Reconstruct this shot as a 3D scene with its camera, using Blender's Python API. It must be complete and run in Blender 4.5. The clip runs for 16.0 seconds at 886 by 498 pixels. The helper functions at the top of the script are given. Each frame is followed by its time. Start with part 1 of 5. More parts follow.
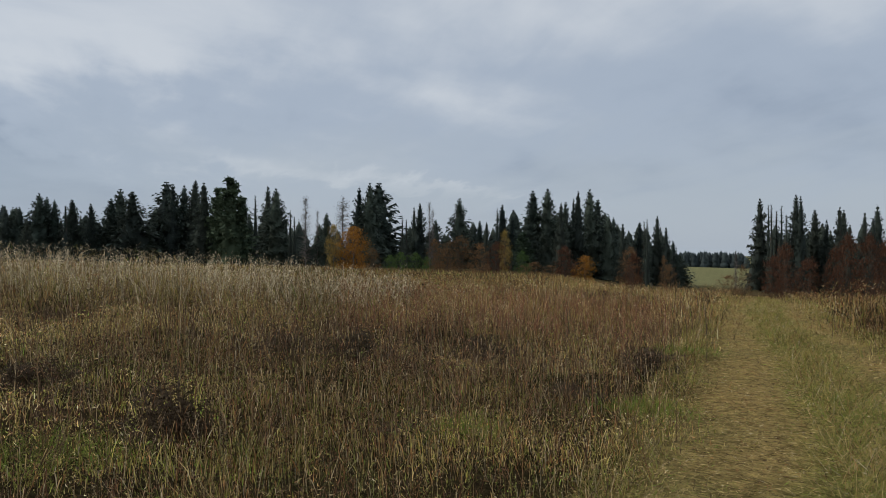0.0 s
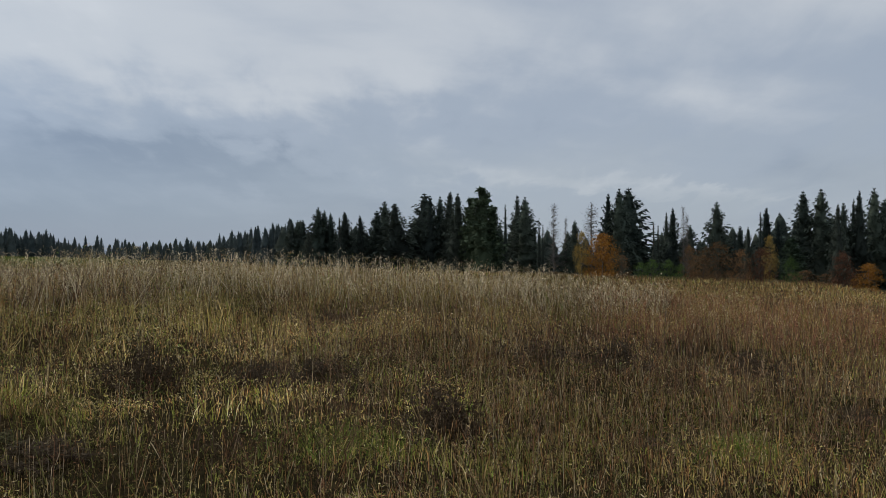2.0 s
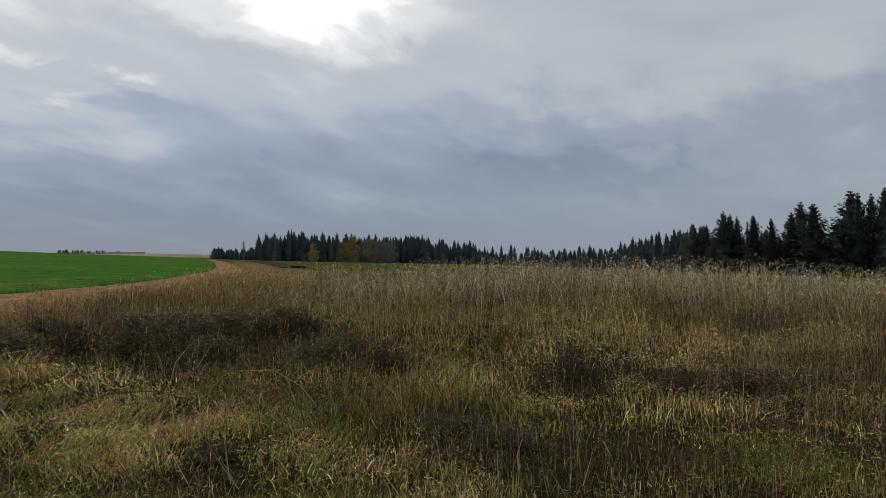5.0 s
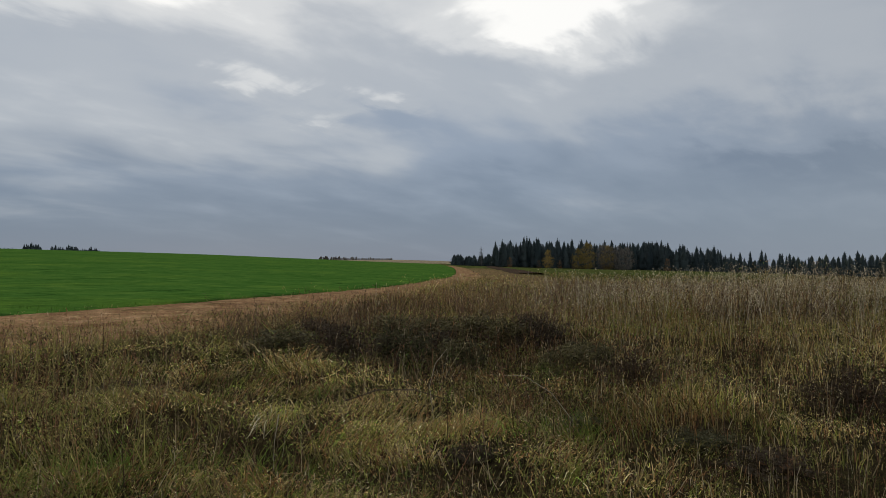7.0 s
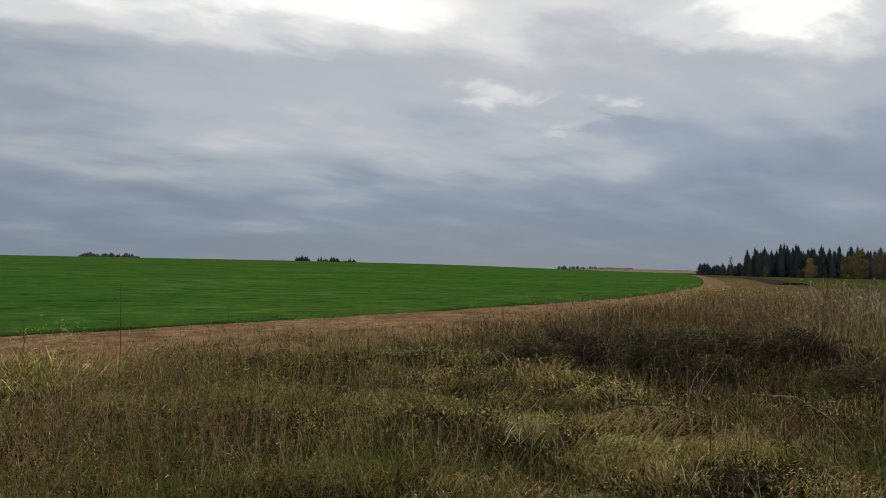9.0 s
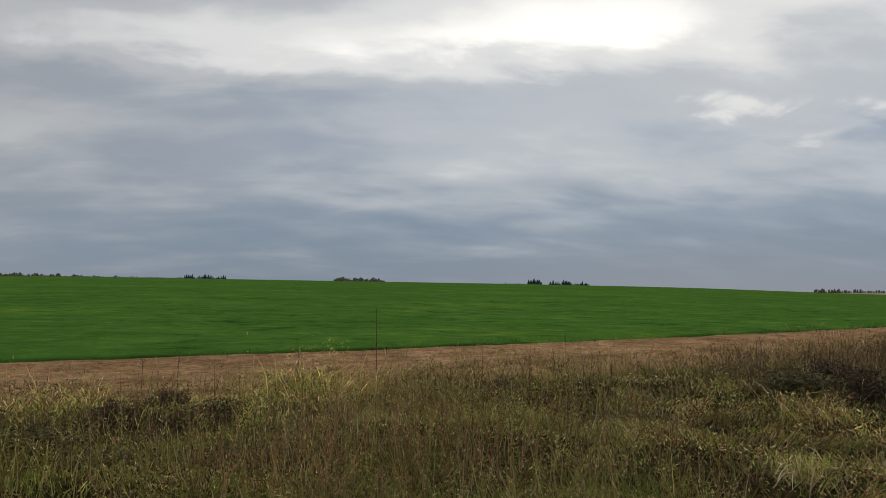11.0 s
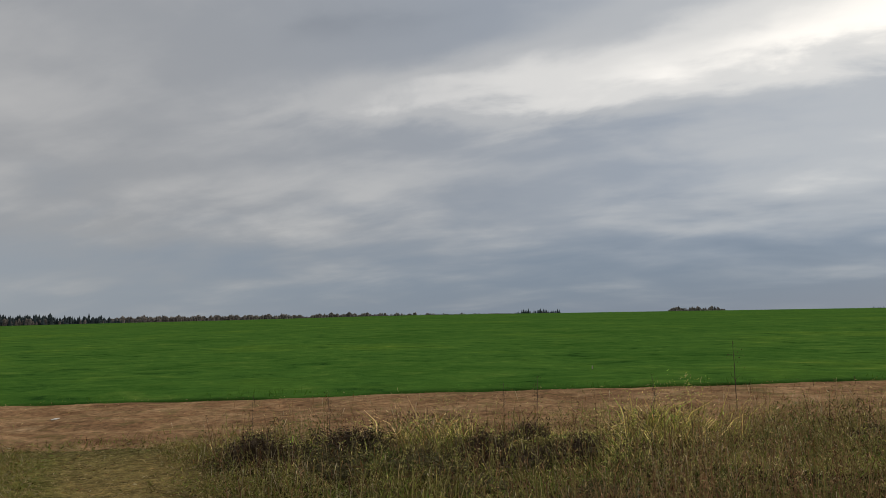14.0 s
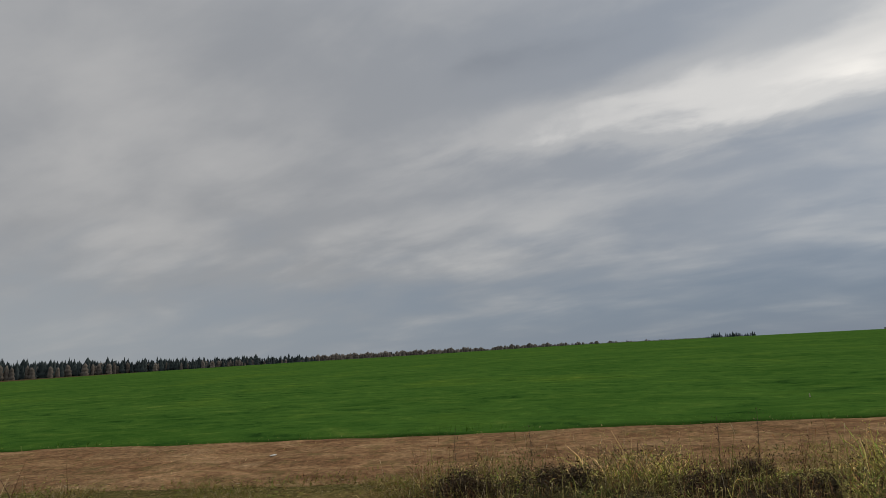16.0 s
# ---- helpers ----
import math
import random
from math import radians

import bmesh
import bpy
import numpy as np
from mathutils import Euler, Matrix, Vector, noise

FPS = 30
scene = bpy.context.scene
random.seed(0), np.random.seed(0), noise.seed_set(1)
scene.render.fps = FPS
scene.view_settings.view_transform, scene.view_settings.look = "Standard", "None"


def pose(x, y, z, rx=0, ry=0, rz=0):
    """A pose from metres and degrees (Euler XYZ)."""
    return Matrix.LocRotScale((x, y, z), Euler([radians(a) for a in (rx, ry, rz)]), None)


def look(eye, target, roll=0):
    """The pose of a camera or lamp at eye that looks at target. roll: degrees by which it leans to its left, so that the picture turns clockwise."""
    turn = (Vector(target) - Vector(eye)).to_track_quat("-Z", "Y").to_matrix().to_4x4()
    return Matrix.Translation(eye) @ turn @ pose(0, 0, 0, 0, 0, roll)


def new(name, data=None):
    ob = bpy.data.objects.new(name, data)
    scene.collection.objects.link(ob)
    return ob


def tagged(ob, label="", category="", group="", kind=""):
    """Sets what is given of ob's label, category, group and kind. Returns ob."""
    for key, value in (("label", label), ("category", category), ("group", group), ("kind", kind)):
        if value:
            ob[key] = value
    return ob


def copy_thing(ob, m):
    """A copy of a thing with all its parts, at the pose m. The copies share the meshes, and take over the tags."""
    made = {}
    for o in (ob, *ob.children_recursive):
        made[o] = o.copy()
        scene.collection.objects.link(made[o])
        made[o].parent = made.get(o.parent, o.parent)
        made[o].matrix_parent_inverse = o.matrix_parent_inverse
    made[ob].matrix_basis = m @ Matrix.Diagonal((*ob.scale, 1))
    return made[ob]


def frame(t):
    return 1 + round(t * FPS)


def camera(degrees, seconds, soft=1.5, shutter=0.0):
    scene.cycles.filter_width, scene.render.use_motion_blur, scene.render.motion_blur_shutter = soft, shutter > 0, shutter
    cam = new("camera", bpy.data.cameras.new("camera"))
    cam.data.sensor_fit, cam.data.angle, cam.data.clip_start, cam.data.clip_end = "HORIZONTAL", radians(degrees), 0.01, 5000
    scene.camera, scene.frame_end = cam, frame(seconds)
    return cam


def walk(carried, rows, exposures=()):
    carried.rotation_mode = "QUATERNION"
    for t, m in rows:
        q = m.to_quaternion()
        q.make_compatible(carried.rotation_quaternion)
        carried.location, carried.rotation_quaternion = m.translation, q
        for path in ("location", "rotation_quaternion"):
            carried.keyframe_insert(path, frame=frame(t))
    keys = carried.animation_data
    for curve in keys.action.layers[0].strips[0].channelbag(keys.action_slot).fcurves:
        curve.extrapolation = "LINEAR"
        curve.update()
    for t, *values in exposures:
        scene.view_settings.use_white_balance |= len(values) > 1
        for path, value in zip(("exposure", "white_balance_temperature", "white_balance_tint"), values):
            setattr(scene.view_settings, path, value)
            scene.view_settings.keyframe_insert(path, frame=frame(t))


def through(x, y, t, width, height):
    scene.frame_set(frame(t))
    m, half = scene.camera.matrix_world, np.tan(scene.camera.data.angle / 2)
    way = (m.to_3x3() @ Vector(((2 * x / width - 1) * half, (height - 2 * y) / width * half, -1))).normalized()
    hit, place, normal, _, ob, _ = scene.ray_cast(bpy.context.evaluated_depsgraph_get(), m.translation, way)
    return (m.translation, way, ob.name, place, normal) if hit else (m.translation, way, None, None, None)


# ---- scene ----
EXPOSURES = [(0.0, 0.38, 6450, 10), (1.5, 0.30, 6450, 10), (4.0, 0.18, 6500, 10), (7.0, -0.10, 6500, 10), (9.0, -0.05, 6600, 10), (12.5, 0.05, 6800, 10), (14.5, -0.04, 6850, 11), (16.0, -0.10, 6850, 11)]
cam = camera(61.82, 16.0, soft=0.6)
EYE = 1.6
ROWS = [
    (0.0, -0.001, -0.000, 0.001, 0.00, -0.01, 0.00),
    (0.5, -0.028, -0.020, 0.010, 4.68, 0.22, 0.25),
    (1.0, -0.058, -0.040, 0.020, 8.94, 0.36, 0.24),
    (1.5, -0.092, -0.061, 0.028, 13.85, 0.46, -0.03),
    (2.0, -0.126, -0.079, 0.028, 19.00, 0.57, 0.13),
    (2.5, -0.159, -0.097, 0.031, 24.37, 0.65, 0.09),
    (3.0, -0.191, -0.121, 0.028, 30.31, 0.63, 0.08),
    (3.5, -0.231, -0.156, 0.028, 35.88, 0.74, 0.19),
    (4.0, -0.257, -0.194, 0.027, 40.36, 1.02, 0.30),
    (6.5, -0.338, -0.401, 0.050, 62.88, 1.42, 0.08),
    (7.0, -0.348, -0.428, 0.051, 67.26, 1.76, -0.06),
    (7.5, -0.353, -0.453, 0.049, 71.72, 2.04, -0.17),
    (8.0, -0.355, -0.479, 0.049, 76.49, 2.17, -0.12),
    (8.5, -0.360, -0.514, 0.055, 81.33, 2.39, -0.23),
    (9.0, -0.364, -0.548, 0.060, 85.54, 2.47, -0.18),
    (11.5, -0.372, -0.726, 0.084, 107.39, 4.82, -0.37),
    (12.0, -0.364, -0.762, 0.090, 111.17, 5.46, -0.12),
    (12.5, -0.346, -0.803, 0.097, 115.40, 5.84, 0.00),
    (13.0, -0.329, -0.838, 0.101, 119.93, 5.95, -0.00),
    (13.5, -0.314, -0.867, 0.103, 124.44, 6.19, 0.15),
    (14.0, -0.301, -0.906, 0.109, 128.65, 6.70, 0.70),
    (14.5, -0.289, -0.959, 0.119, 131.81, 7.35, 1.26),
    (15.0, -0.273, -1.025, 0.130, 133.74, 7.83, 1.71),
    (15.5, -0.254, -1.098, 0.140, 137.20, 8.93, 2.94),
    (16.0, -0.247, -1.160, 0.150, 142.51, 9.42, 2.35),
]
walk(cam, [(t, pose(x, y, EYE + z, 90 + pitch, roll, yaw)) for t, x, y, z, yaw, pitch, roll in ROWS], EXPOSURES)

# ---- world, sun ----
SUN_AZ, SUN_EL = 82.0, 34.0          # degrees: to the left of north (+y), above the horizon


def node(tree, kind, inputs=None, operation="", attribute_name=""):
    n = tree.nodes.new(kind)
    if operation:
        n.operation = operation
    if attribute_name:
        n.attribute_name = attribute_name
    for k, v in (inputs or {}).items():
        n.inputs[k].default_value = v
    return n


def ramp(tree, source, stops, interpolation="LINEAR"):
    r = tree.nodes.new("ShaderNodeValToRGB")
    r.color_ramp.interpolation = interpolation
    els = r.color_ramp.elements
    while len(els) < len(stops):
        els.new(0.5)
    for e, (p, c) in zip(els, stops):
        e.position = p
        e.color = (*c, 1) if len(c) == 3 else c
    tree.links.new(source, r.inputs[0])
    return r.outputs[0]


def math_node(tree, op, a, b=None, clamp=False):
    n = tree.nodes.new("ShaderNodeMath")
    n.operation, n.use_clamp = op, clamp
    for i, v in enumerate((a, b)):
        if v is None:
            continue
        if isinstance(v, (int, float)):
            n.inputs[i].default_value = v
        else:
            tree.links.new(v, n.inputs[i])
    return n.outputs[0]


def mix_rgb(tree, fac, a, b, blend="MIX"):
    n = tree.nodes.new("ShaderNodeMix")
    n.data_type, n.blend_type = "RGBA", blend
    for sock, v in ((n.inputs[0], fac), (n.inputs[6], a), (n.inputs[7], b)):
        if isinstance(v, (int, float)):
            sock.default_value = v
        elif isinstance(v, tuple):
            sock.default_value = (*v, 1)
        else:
            tree.links.new(v, sock)
    return n.outputs[2]


world = bpy.data.worlds.new("overcast_sky")
scene.world = world
world.use_nodes = True
wt = world.node_tree
wt.nodes.clear()
sky = node(wt, "ShaderNodeTexSky")
sky.sky_type, sky.sun_disc, sky.sun_elevation, sky.sun_rotation = "NISHITA", False, radians(SUN_EL), radians(-SUN_AZ)
coord = node(wt, "ShaderNodeTexCoord")
sep = node(wt, "ShaderNodeSeparateXYZ")
wt.links.new(coord.outputs["Generated"], sep.inputs[0])
up = math_node(wt, "MAXIMUM", sep.outputs[2], 0.0)
# the cloud deck is a flat layer: the direction is laid on a plane overhead, a little lifted at the horizon
lift = math_node(wt, "ADD", up, 0.23)
deck = node(wt, "ShaderNodeCombineXYZ")
wt.links.new(math_node(wt, "DIVIDE", sep.outputs[0], lift), deck.inputs[0])
wt.links.new(math_node(wt, "DIVIDE", sep.outputs[1], lift), deck.inputs[1])


def streaked(az, along, across, place):
    """The deck with its rolls drawn out towards one bearing."""
    m = node(wt, "ShaderNodeMapping", inputs={"Rotation": (0, 0, -radians(90 + az))})
    k = node(wt, "ShaderNodeMapping", inputs={"Scale": (along, across, 1.0), "Location": place})
    wt.links.new(deck.outputs[0], m.inputs[0])
    wt.links.new(m.outputs[0], k.inputs[0])
    return k.outputs[0]


rolls, banks_way = streaked(20, 0.85, 1.45, (1.3, 0.4, 0)), streaked(-55, 0.75, 1.35, (2.9, 1.1, 0))


def wnoise(scale, detail, rough, vec):
    n = node(wt, "ShaderNodeTexNoise", inputs={"Scale": scale, "Detail": detail, "Roughness": rough, "Distortion": 0.25})
    wt.links.new(vec, n.inputs["Vector"])
    return n.outputs[0]


big = wnoise(0.8, 3.0, 0.45, rolls)
mid = wnoise(2.1, 4.0, 0.5, rolls)
cloud = math_node(wt, "ADD", math_node(wt, "MULTIPLY", big, 0.7), math_node(wt, "MULTIPLY", mid, 0.3))


def toward(az):
    """How far a direction points to that bearing."""
    n = node(wt, "ShaderNodeVectorMath", operation="DOT_PRODUCT")
    wt.links.new(coord.outputs["Generated"], n.inputs[0])
    n.inputs[1].default_value = (-math.sin(radians(az)), math.cos(radians(az)), 0.0)
    return n.outputs["Value"]


# to the north the deck is smooth, to the west it breaks up
relief = node(wt, "ShaderNodeMapRange", {1: -0.1, 2: 0.75, 3: 0.42, 4: 0.66})
wt.links.new(toward(80), relief.inputs[0])
banks = math_node(wt, "ADD", math_node(wt, "MULTIPLY", wnoise(0.9, 3.0, 0.45, banks_way), 0.75), math_node(wt, "MULTIPLY", wnoise(2.4, 4.0, 0.5, banks_way), 0.25))
northern = node(wt, "ShaderNodeMapRange", {1: 0.45, 2: 0.85, 3: 0.0, 4: 1.0})
wt.links.new(toward(0), northern.inputs[0])
cloud = math_node(wt, "ADD", math_node(wt, "MULTIPLY", cloud, math_node(wt, "SUBTRACT", 1.0, northern.outputs[0])), math_node(wt, "MULTIPLY", banks, northern.outputs[0]))
cloud = math_node(wt, "ADD", math_node(wt, "MULTIPLY", math_node(wt, "SUBTRACT", cloud, 0.5), relief.outputs[0]), 0.5)
# towards the hidden sun the deck glows
aim = Vector((-math.sin(radians(SUN_AZ)) * math.cos(radians(SUN_EL)), math.cos(radians(SUN_AZ)) * math.cos(radians(SUN_EL)), math.sin(radians(SUN_EL))))
dot = node(wt, "ShaderNodeVectorMath", operation="DOT_PRODUCT")
wt.links.new(coord.outputs["Generated"], dot.inputs[0])
dot.inputs[1].default_value = aim
glow = math_node(wt, "POWER", math_node(wt, "MAXIMUM", dot.outputs["Value"], 0.0), 9.0)
high = math_node(wt, "MINIMUM", math_node(wt, "MULTIPLY", up, 2.2), 1.0)
thin = math_node(wt, "ADD", cloud, math_node(wt, "MULTIPLY", glow, 0.15))
south = node(wt, "ShaderNodeMapRange", {1: 0.55, 2: 0.9, 3: 0.20, 4: -0.02})
wt.links.new(toward(150), south.inputs[0])
thin = math_node(wt, "ADD", thin, math_node(wt, "MULTIPLY", math_node(wt, "SUBTRACT", high, 0.62), south.outputs[0]))


def stretch(az, el, wide_, high_, tilt, gain):
    """A thinner (or thicker) stretch of the deck: its middle, half-width and half-height in degrees, its tilt, how much thinner."""
    side = node(wt, "ShaderNodeVectorMath", operation="DOT_PRODUCT")
    wt.links.new(coord.outputs["Generated"], side.inputs[0])
    side.inputs[1].default_value = (math.cos(radians(az)), math.sin(radians(az)), 0.0)
    across = math_node(wt, "ADD", side.outputs["Value"], fray)
    h = math_node(wt, "SUBTRACT", math_node(wt, "SUBTRACT", ragged_z, math.sin(radians(el))), math_node(wt, "MULTIPLY", side.outputs["Value"], tilt))
    a = math_node(wt, "POWER", math_node(wt, "ABSOLUTE", math_node(wt, "DIVIDE", across, math.sin(radians(wide_)))), 2.0)
    b = math_node(wt, "POWER", math_node(wt, "ABSOLUTE", math_node(wt, "DIVIDE", h, math.sin(radians(high_)))), 2.0)
    bell = math_node(wt, "EXPONENT", math_node(wt, "MULTIPLY", math_node(wt, "ADD", a, b), -1.0))
    front = math_node(wt, "GREATER_THAN", toward(az), 0.0)
    return math_node(wt, "MULTIPLY", math_node(wt, "MULTIPLY", bell, front), gain)


# frayed edges for all of them
torn = math_node(wt, "SUBTRACT", wnoise(3.6, 5.0, 0.55, rolls), 0.5)
ragged_z = math_node(wt, "ADD", sep.outputs[2], math_node(wt, "MULTIPLY", torn, 0.10))
fray = math_node(wt, "MULTIPLY", math_node(wt, "SUBTRACT", wnoise(5.5, 4.0, 0.6, banks_way), 0.5), 0.16)
thin = math_node(wt, "ADD", thin, math_node(wt, "MULTIPLY", torn, math_node(wt, "MULTIPLY", relief.outputs[0], 0.22)))
for gap in [(60.4, 18.8, 6.5, 1.9, 0.0, 0.24), (54.5, 20.5, 5.5, 2.2, 0.0, 0.16), (80.8, 14.0, 3.2, 1.0, 0.0, 0.15), (72.2, 13.1, 2.6, 0.9, -0.05, 0.16), (77.5, 11.6, 2.6, 0.7, 0.0, 0.11),
            (90, 20.8, 14, 1.7, 0.0, 0.10), (44, 17, 12, 4.0, 0.0, 0.09), (95, 23.5, 10, 3.2, 0.12, 0.09), (112, 19.4, 13, 2.4, 0.08, 0.14), (129, 18.4, 11, 2.1, 0.06, 0.15), (150, 6.5, 16, 2.4, 0.05, -0.07),
            (92, 16.2, 9, 1.2, 0.0, -0.07), (130, 23.8, 14, 1.9, 0.05, -0.06), (30, 13.5, 15, 4.0, 0.06, 0.13), (2, 4.9, 12, 0.55, -0.11, 0.15), (36, 6.3, 12, 1.6, -0.12, -0.14)]:
    thin = math_node(wt, "ADD", thin, stretch(*gap))
tone = ramp(wt, thin, [(0.31, (0.185, 0.25, 0.355)), (0.45, (0.295, 0.365, 0.468)), (0.58, (0.465, 0.51, 0.565)), (0.70, (0.74, 0.76, 0.77)), (0.84, (1.15, 1.14, 1.10))], "EASE")
# thicker and greyer cloud to the south-west
grey = node(wt, "ShaderNodeMapRange", {1: 0.40, 2: 0.98, 3: 0.0, 4: 0.75})
wt.links.new(toward(166), grey.inputs[0])
plain = node(wt, "ShaderNodeRGBToBW")
wt.links.new(tone, plain.inputs[0])
tone = mix_rgb(wt, math_node(wt, "ADD", grey.outputs[0], math_node(wt, "MULTIPLY", northern.outputs[0], 0.28)), tone, plain.outputs[0])
# seen edge-on, the deck closes to a smooth band over the horizon, bluest to the west
west = node(wt, "ShaderNodeMapRange", {1: 0.2, 2: 0.95, 3: 0.0, 4: 1.0})
wt.links.new(toward(92), west.inputs[0])
band = mix_rgb(wt, west.outputs[0], (0.33, 0.375, 0.43), (0.155, 0.218, 0.315))
edge_on = math_node(wt, "ADD", math_node(wt, "MULTIPLY", math_node(wt, "SUBTRACT", mid, 0.5), 0.22), up)
low = node(wt, "ShaderNodeMapRange", {1: 0.03, 2: 0.20, 3: 0.93, 4: 0.0})
low.interpolation_type = "SMOOTHSTEP"
wt.links.new(edge_on, low.inputs[0])
tone = mix_rgb(wt, low.outputs[0], tone, band)
# the little blue that shines through comes from the sky itself
veil = node(wt, "ShaderNodeBackground", inputs={"Strength": 0.06})
wt.links.new(sky.outputs[0], veil.inputs[0])
# as under any overcast, the deck is brightest overhead
over = node(wt, "ShaderNodeMapRange", {1: 0.45, 2: 0.95, 3: 0.98, 4: 1.9})
wt.links.new(up, over.inputs[0])
clouds = node(wt, "ShaderNodeBackground")
wt.links.new(tone, clouds.inputs[0])
wt.links.new(over.outputs[0], clouds.inputs[1])
both = node(wt, "ShaderNodeMixShader", {0: 0.9})
wt.links.new(veil.outputs[0], both.inputs[1])
wt.links.new(clouds.outputs[0], both.inputs[2])
wt.links.new(both.outputs[0], node(wt, "ShaderNodeOutputWorld").inputs[0])

sun = new("sun", bpy.data.lights.new("sun", "SUN"))
sun.data.energy, sun.data.angle, sun.data.color = 1.5, radians(11), (1.0, 0.94, 0.85)
sun.matrix_world = look(aim * 100, (0, 0, 0))

# ---- materials ----
def material(name):
    m = bpy.data.materials.new(name)
    m.use_nodes = True
    m.node_tree.nodes.clear()
    return m, m.node_tree


def tex_noise(t, scale, detail=4.0, rough=0.55, vec=None, distort=0.0):
    n = node(t, "ShaderNodeTexNoise", inputs={"Scale": scale, "Detail": detail, "Roughness": rough, "Distortion": distort})
    if vec is None:
        vec = node(t, "ShaderNodeNewGeometry").outputs["Position"]
    t.links.new(vec, n.inputs["Vector"])
    return n.outputs[0]


def stretched(t, scale, turn=0.0):
    """Places turned about z, then stretched along the new axes."""
    g = node(t, "ShaderNodeNewGeometry")
    m = node(t, "ShaderNodeMapping", {"Rotation": (0, 0, turn)})
    k = node(t, "ShaderNodeMapping", {"Scale": scale})
    t.links.new(g.outputs["Position"], m.inputs[0])
    t.links.new(m.outputs[0], k.inputs[0])
    return k.outputs[0]


def finish(t, colour, rough=0.8, bump=None, strength=0.5, distance=0.03, through=0.0, specular=0.3):
    b = node(t, "ShaderNodeBsdfPrincipled", inputs={"Roughness": rough, "Specular IOR Level": specular})
    if isinstance(colour, tuple):
        b.inputs["Base Color"].default_value = (*colour, 1)
    else:
        t.links.new(colour, b.inputs["Base Color"])
    if bump is not None:
        n = node(t, "ShaderNodeBump", inputs={"Strength": strength, "Distance": distance})
        t.links.new(bump, n.inputs["Height"])
        t.links.new(n.outputs[0], b.inputs["Normal"])
    out = b.outputs[0]
    if through:
        tr = node(t, "ShaderNodeBsdfTranslucent")
        t.links.new(colour, tr.inputs[0])
        mx = node(t, "ShaderNodeMixShader", inputs={0: through})
        t.links.new(out, mx.inputs[1])
        t.links.new(tr.outputs[0], mx.inputs[2])
        out = mx.outputs[0]
    t.links.new(out, node(t, "ShaderNodeOutputMaterial").inputs[0])


def blade_material(name, through=0.3, rough=0.65):
    """Grass and weeds: the colour of each stem is its own, with a little drift from stem to stem."""
    m, t = material(name)
    a = node(t, "ShaderNodeAttribute", attribute_name="tint")
    r = node(t, "ShaderNodeNewGeometry").outputs["Random Per Island"]
    v = math_node(t, "ADD", math_node(t, "MULTIPLY", r, 0.6), 0.7)
    c = node(t, "ShaderNodeVectorMath", operation="SCALE")
    t.links.new(a.outputs["Color"], c.inputs[0])
    t.links.new(v, c.inputs["Scale"])
    finish(t, c.outputs[0], 0.9, through=through, specular=0.02)
    return m


def soil_material():
    m, t = material("meadow_thatch")
    a = node(t, "ShaderNodeAttribute", attribute_name="tint")
    n1, n2 = tex_noise(t, 0.35, 3), tex_noise(t, 7.0, 6, 0.65)
    n3 = tex_noise(t, 26.0, 4, 0.7, stretched(t, (0.4, 1.6, 1), 0.6), 1.2)
    c = mix_rgb(t, 0.85, a.outputs["Color"], ramp(t, n2, [(0.3, (0.30, 0.29, 0.27)), (0.55, (0.9, 0.9, 0.9)), (0.75, (1.5, 1.45, 1.35))]), "MULTIPLY")
    c = mix_rgb(t, 0.9, c, ramp(t, n3, [(0.36, (0.35, 0.33, 0.30)), (0.5, (0.95, 0.95, 0.9)), (0.66, (1.7, 1.6, 1.4))]), "MULTIPLY")
    c = mix_rgb(t, 0.6, c, ramp(t, n1, [(0.35, (0.65, 0.72, 0.6)), (0.65, (1.25, 1.1, 1.0))]), "MULTIPLY")
    finish(t, c, 1.0, math_node(t, "ADD", n2, n3), 0.9, 0.05, specular=0.0)
    return m


def road_material():
    m, t = material("packed_earth")
    n1, n2, n3 = tex_noise(t, 0.5, 4), tex_noise(t, 9.0, 8, 0.7), tex_noise(t, 1.5, 8, 0.70, stretched(t, (0.75, 1.35, 1), radians(-135)), 0.6)
    n4 = tex_noise(t, 2.2, 5, 0.6)
    c = ramp(t, n3, [(0.30, (0.115, 0.062, 0.032)), (0.46, (0.210, 0.124, 0.066)), (0.60, (0.29, 0.185, 0.100)), (0.76, (0.42, 0.300, 0.180))])
    c = mix_rgb(t, 0.9, c, ramp(t, n2, [(0.32, (0.42, 0.40, 0.38)), (0.5, (0.95, 0.95, 0.95)), (0.70, (1.6, 1.5, 1.4))]), "MULTIPLY")
    c = mix_rgb(t, ramp(t, n4, [(0.52, (0, 0, 0)), (0.68, (0.55, 0.55, 0.55))]), c, (0.105, 0.095, 0.035))
    c = mix_rgb(t, 0.6, c, ramp(t, n1, [(0.35, (0.75, 0.72, 0.7)), (0.65, (1.15, 1.1, 1.05))]), "MULTIPLY")
    finish(t, c, 1.0, math_node(t, "ADD", n2, n3), 0.8, 0.04, specular=0.0)
    return m


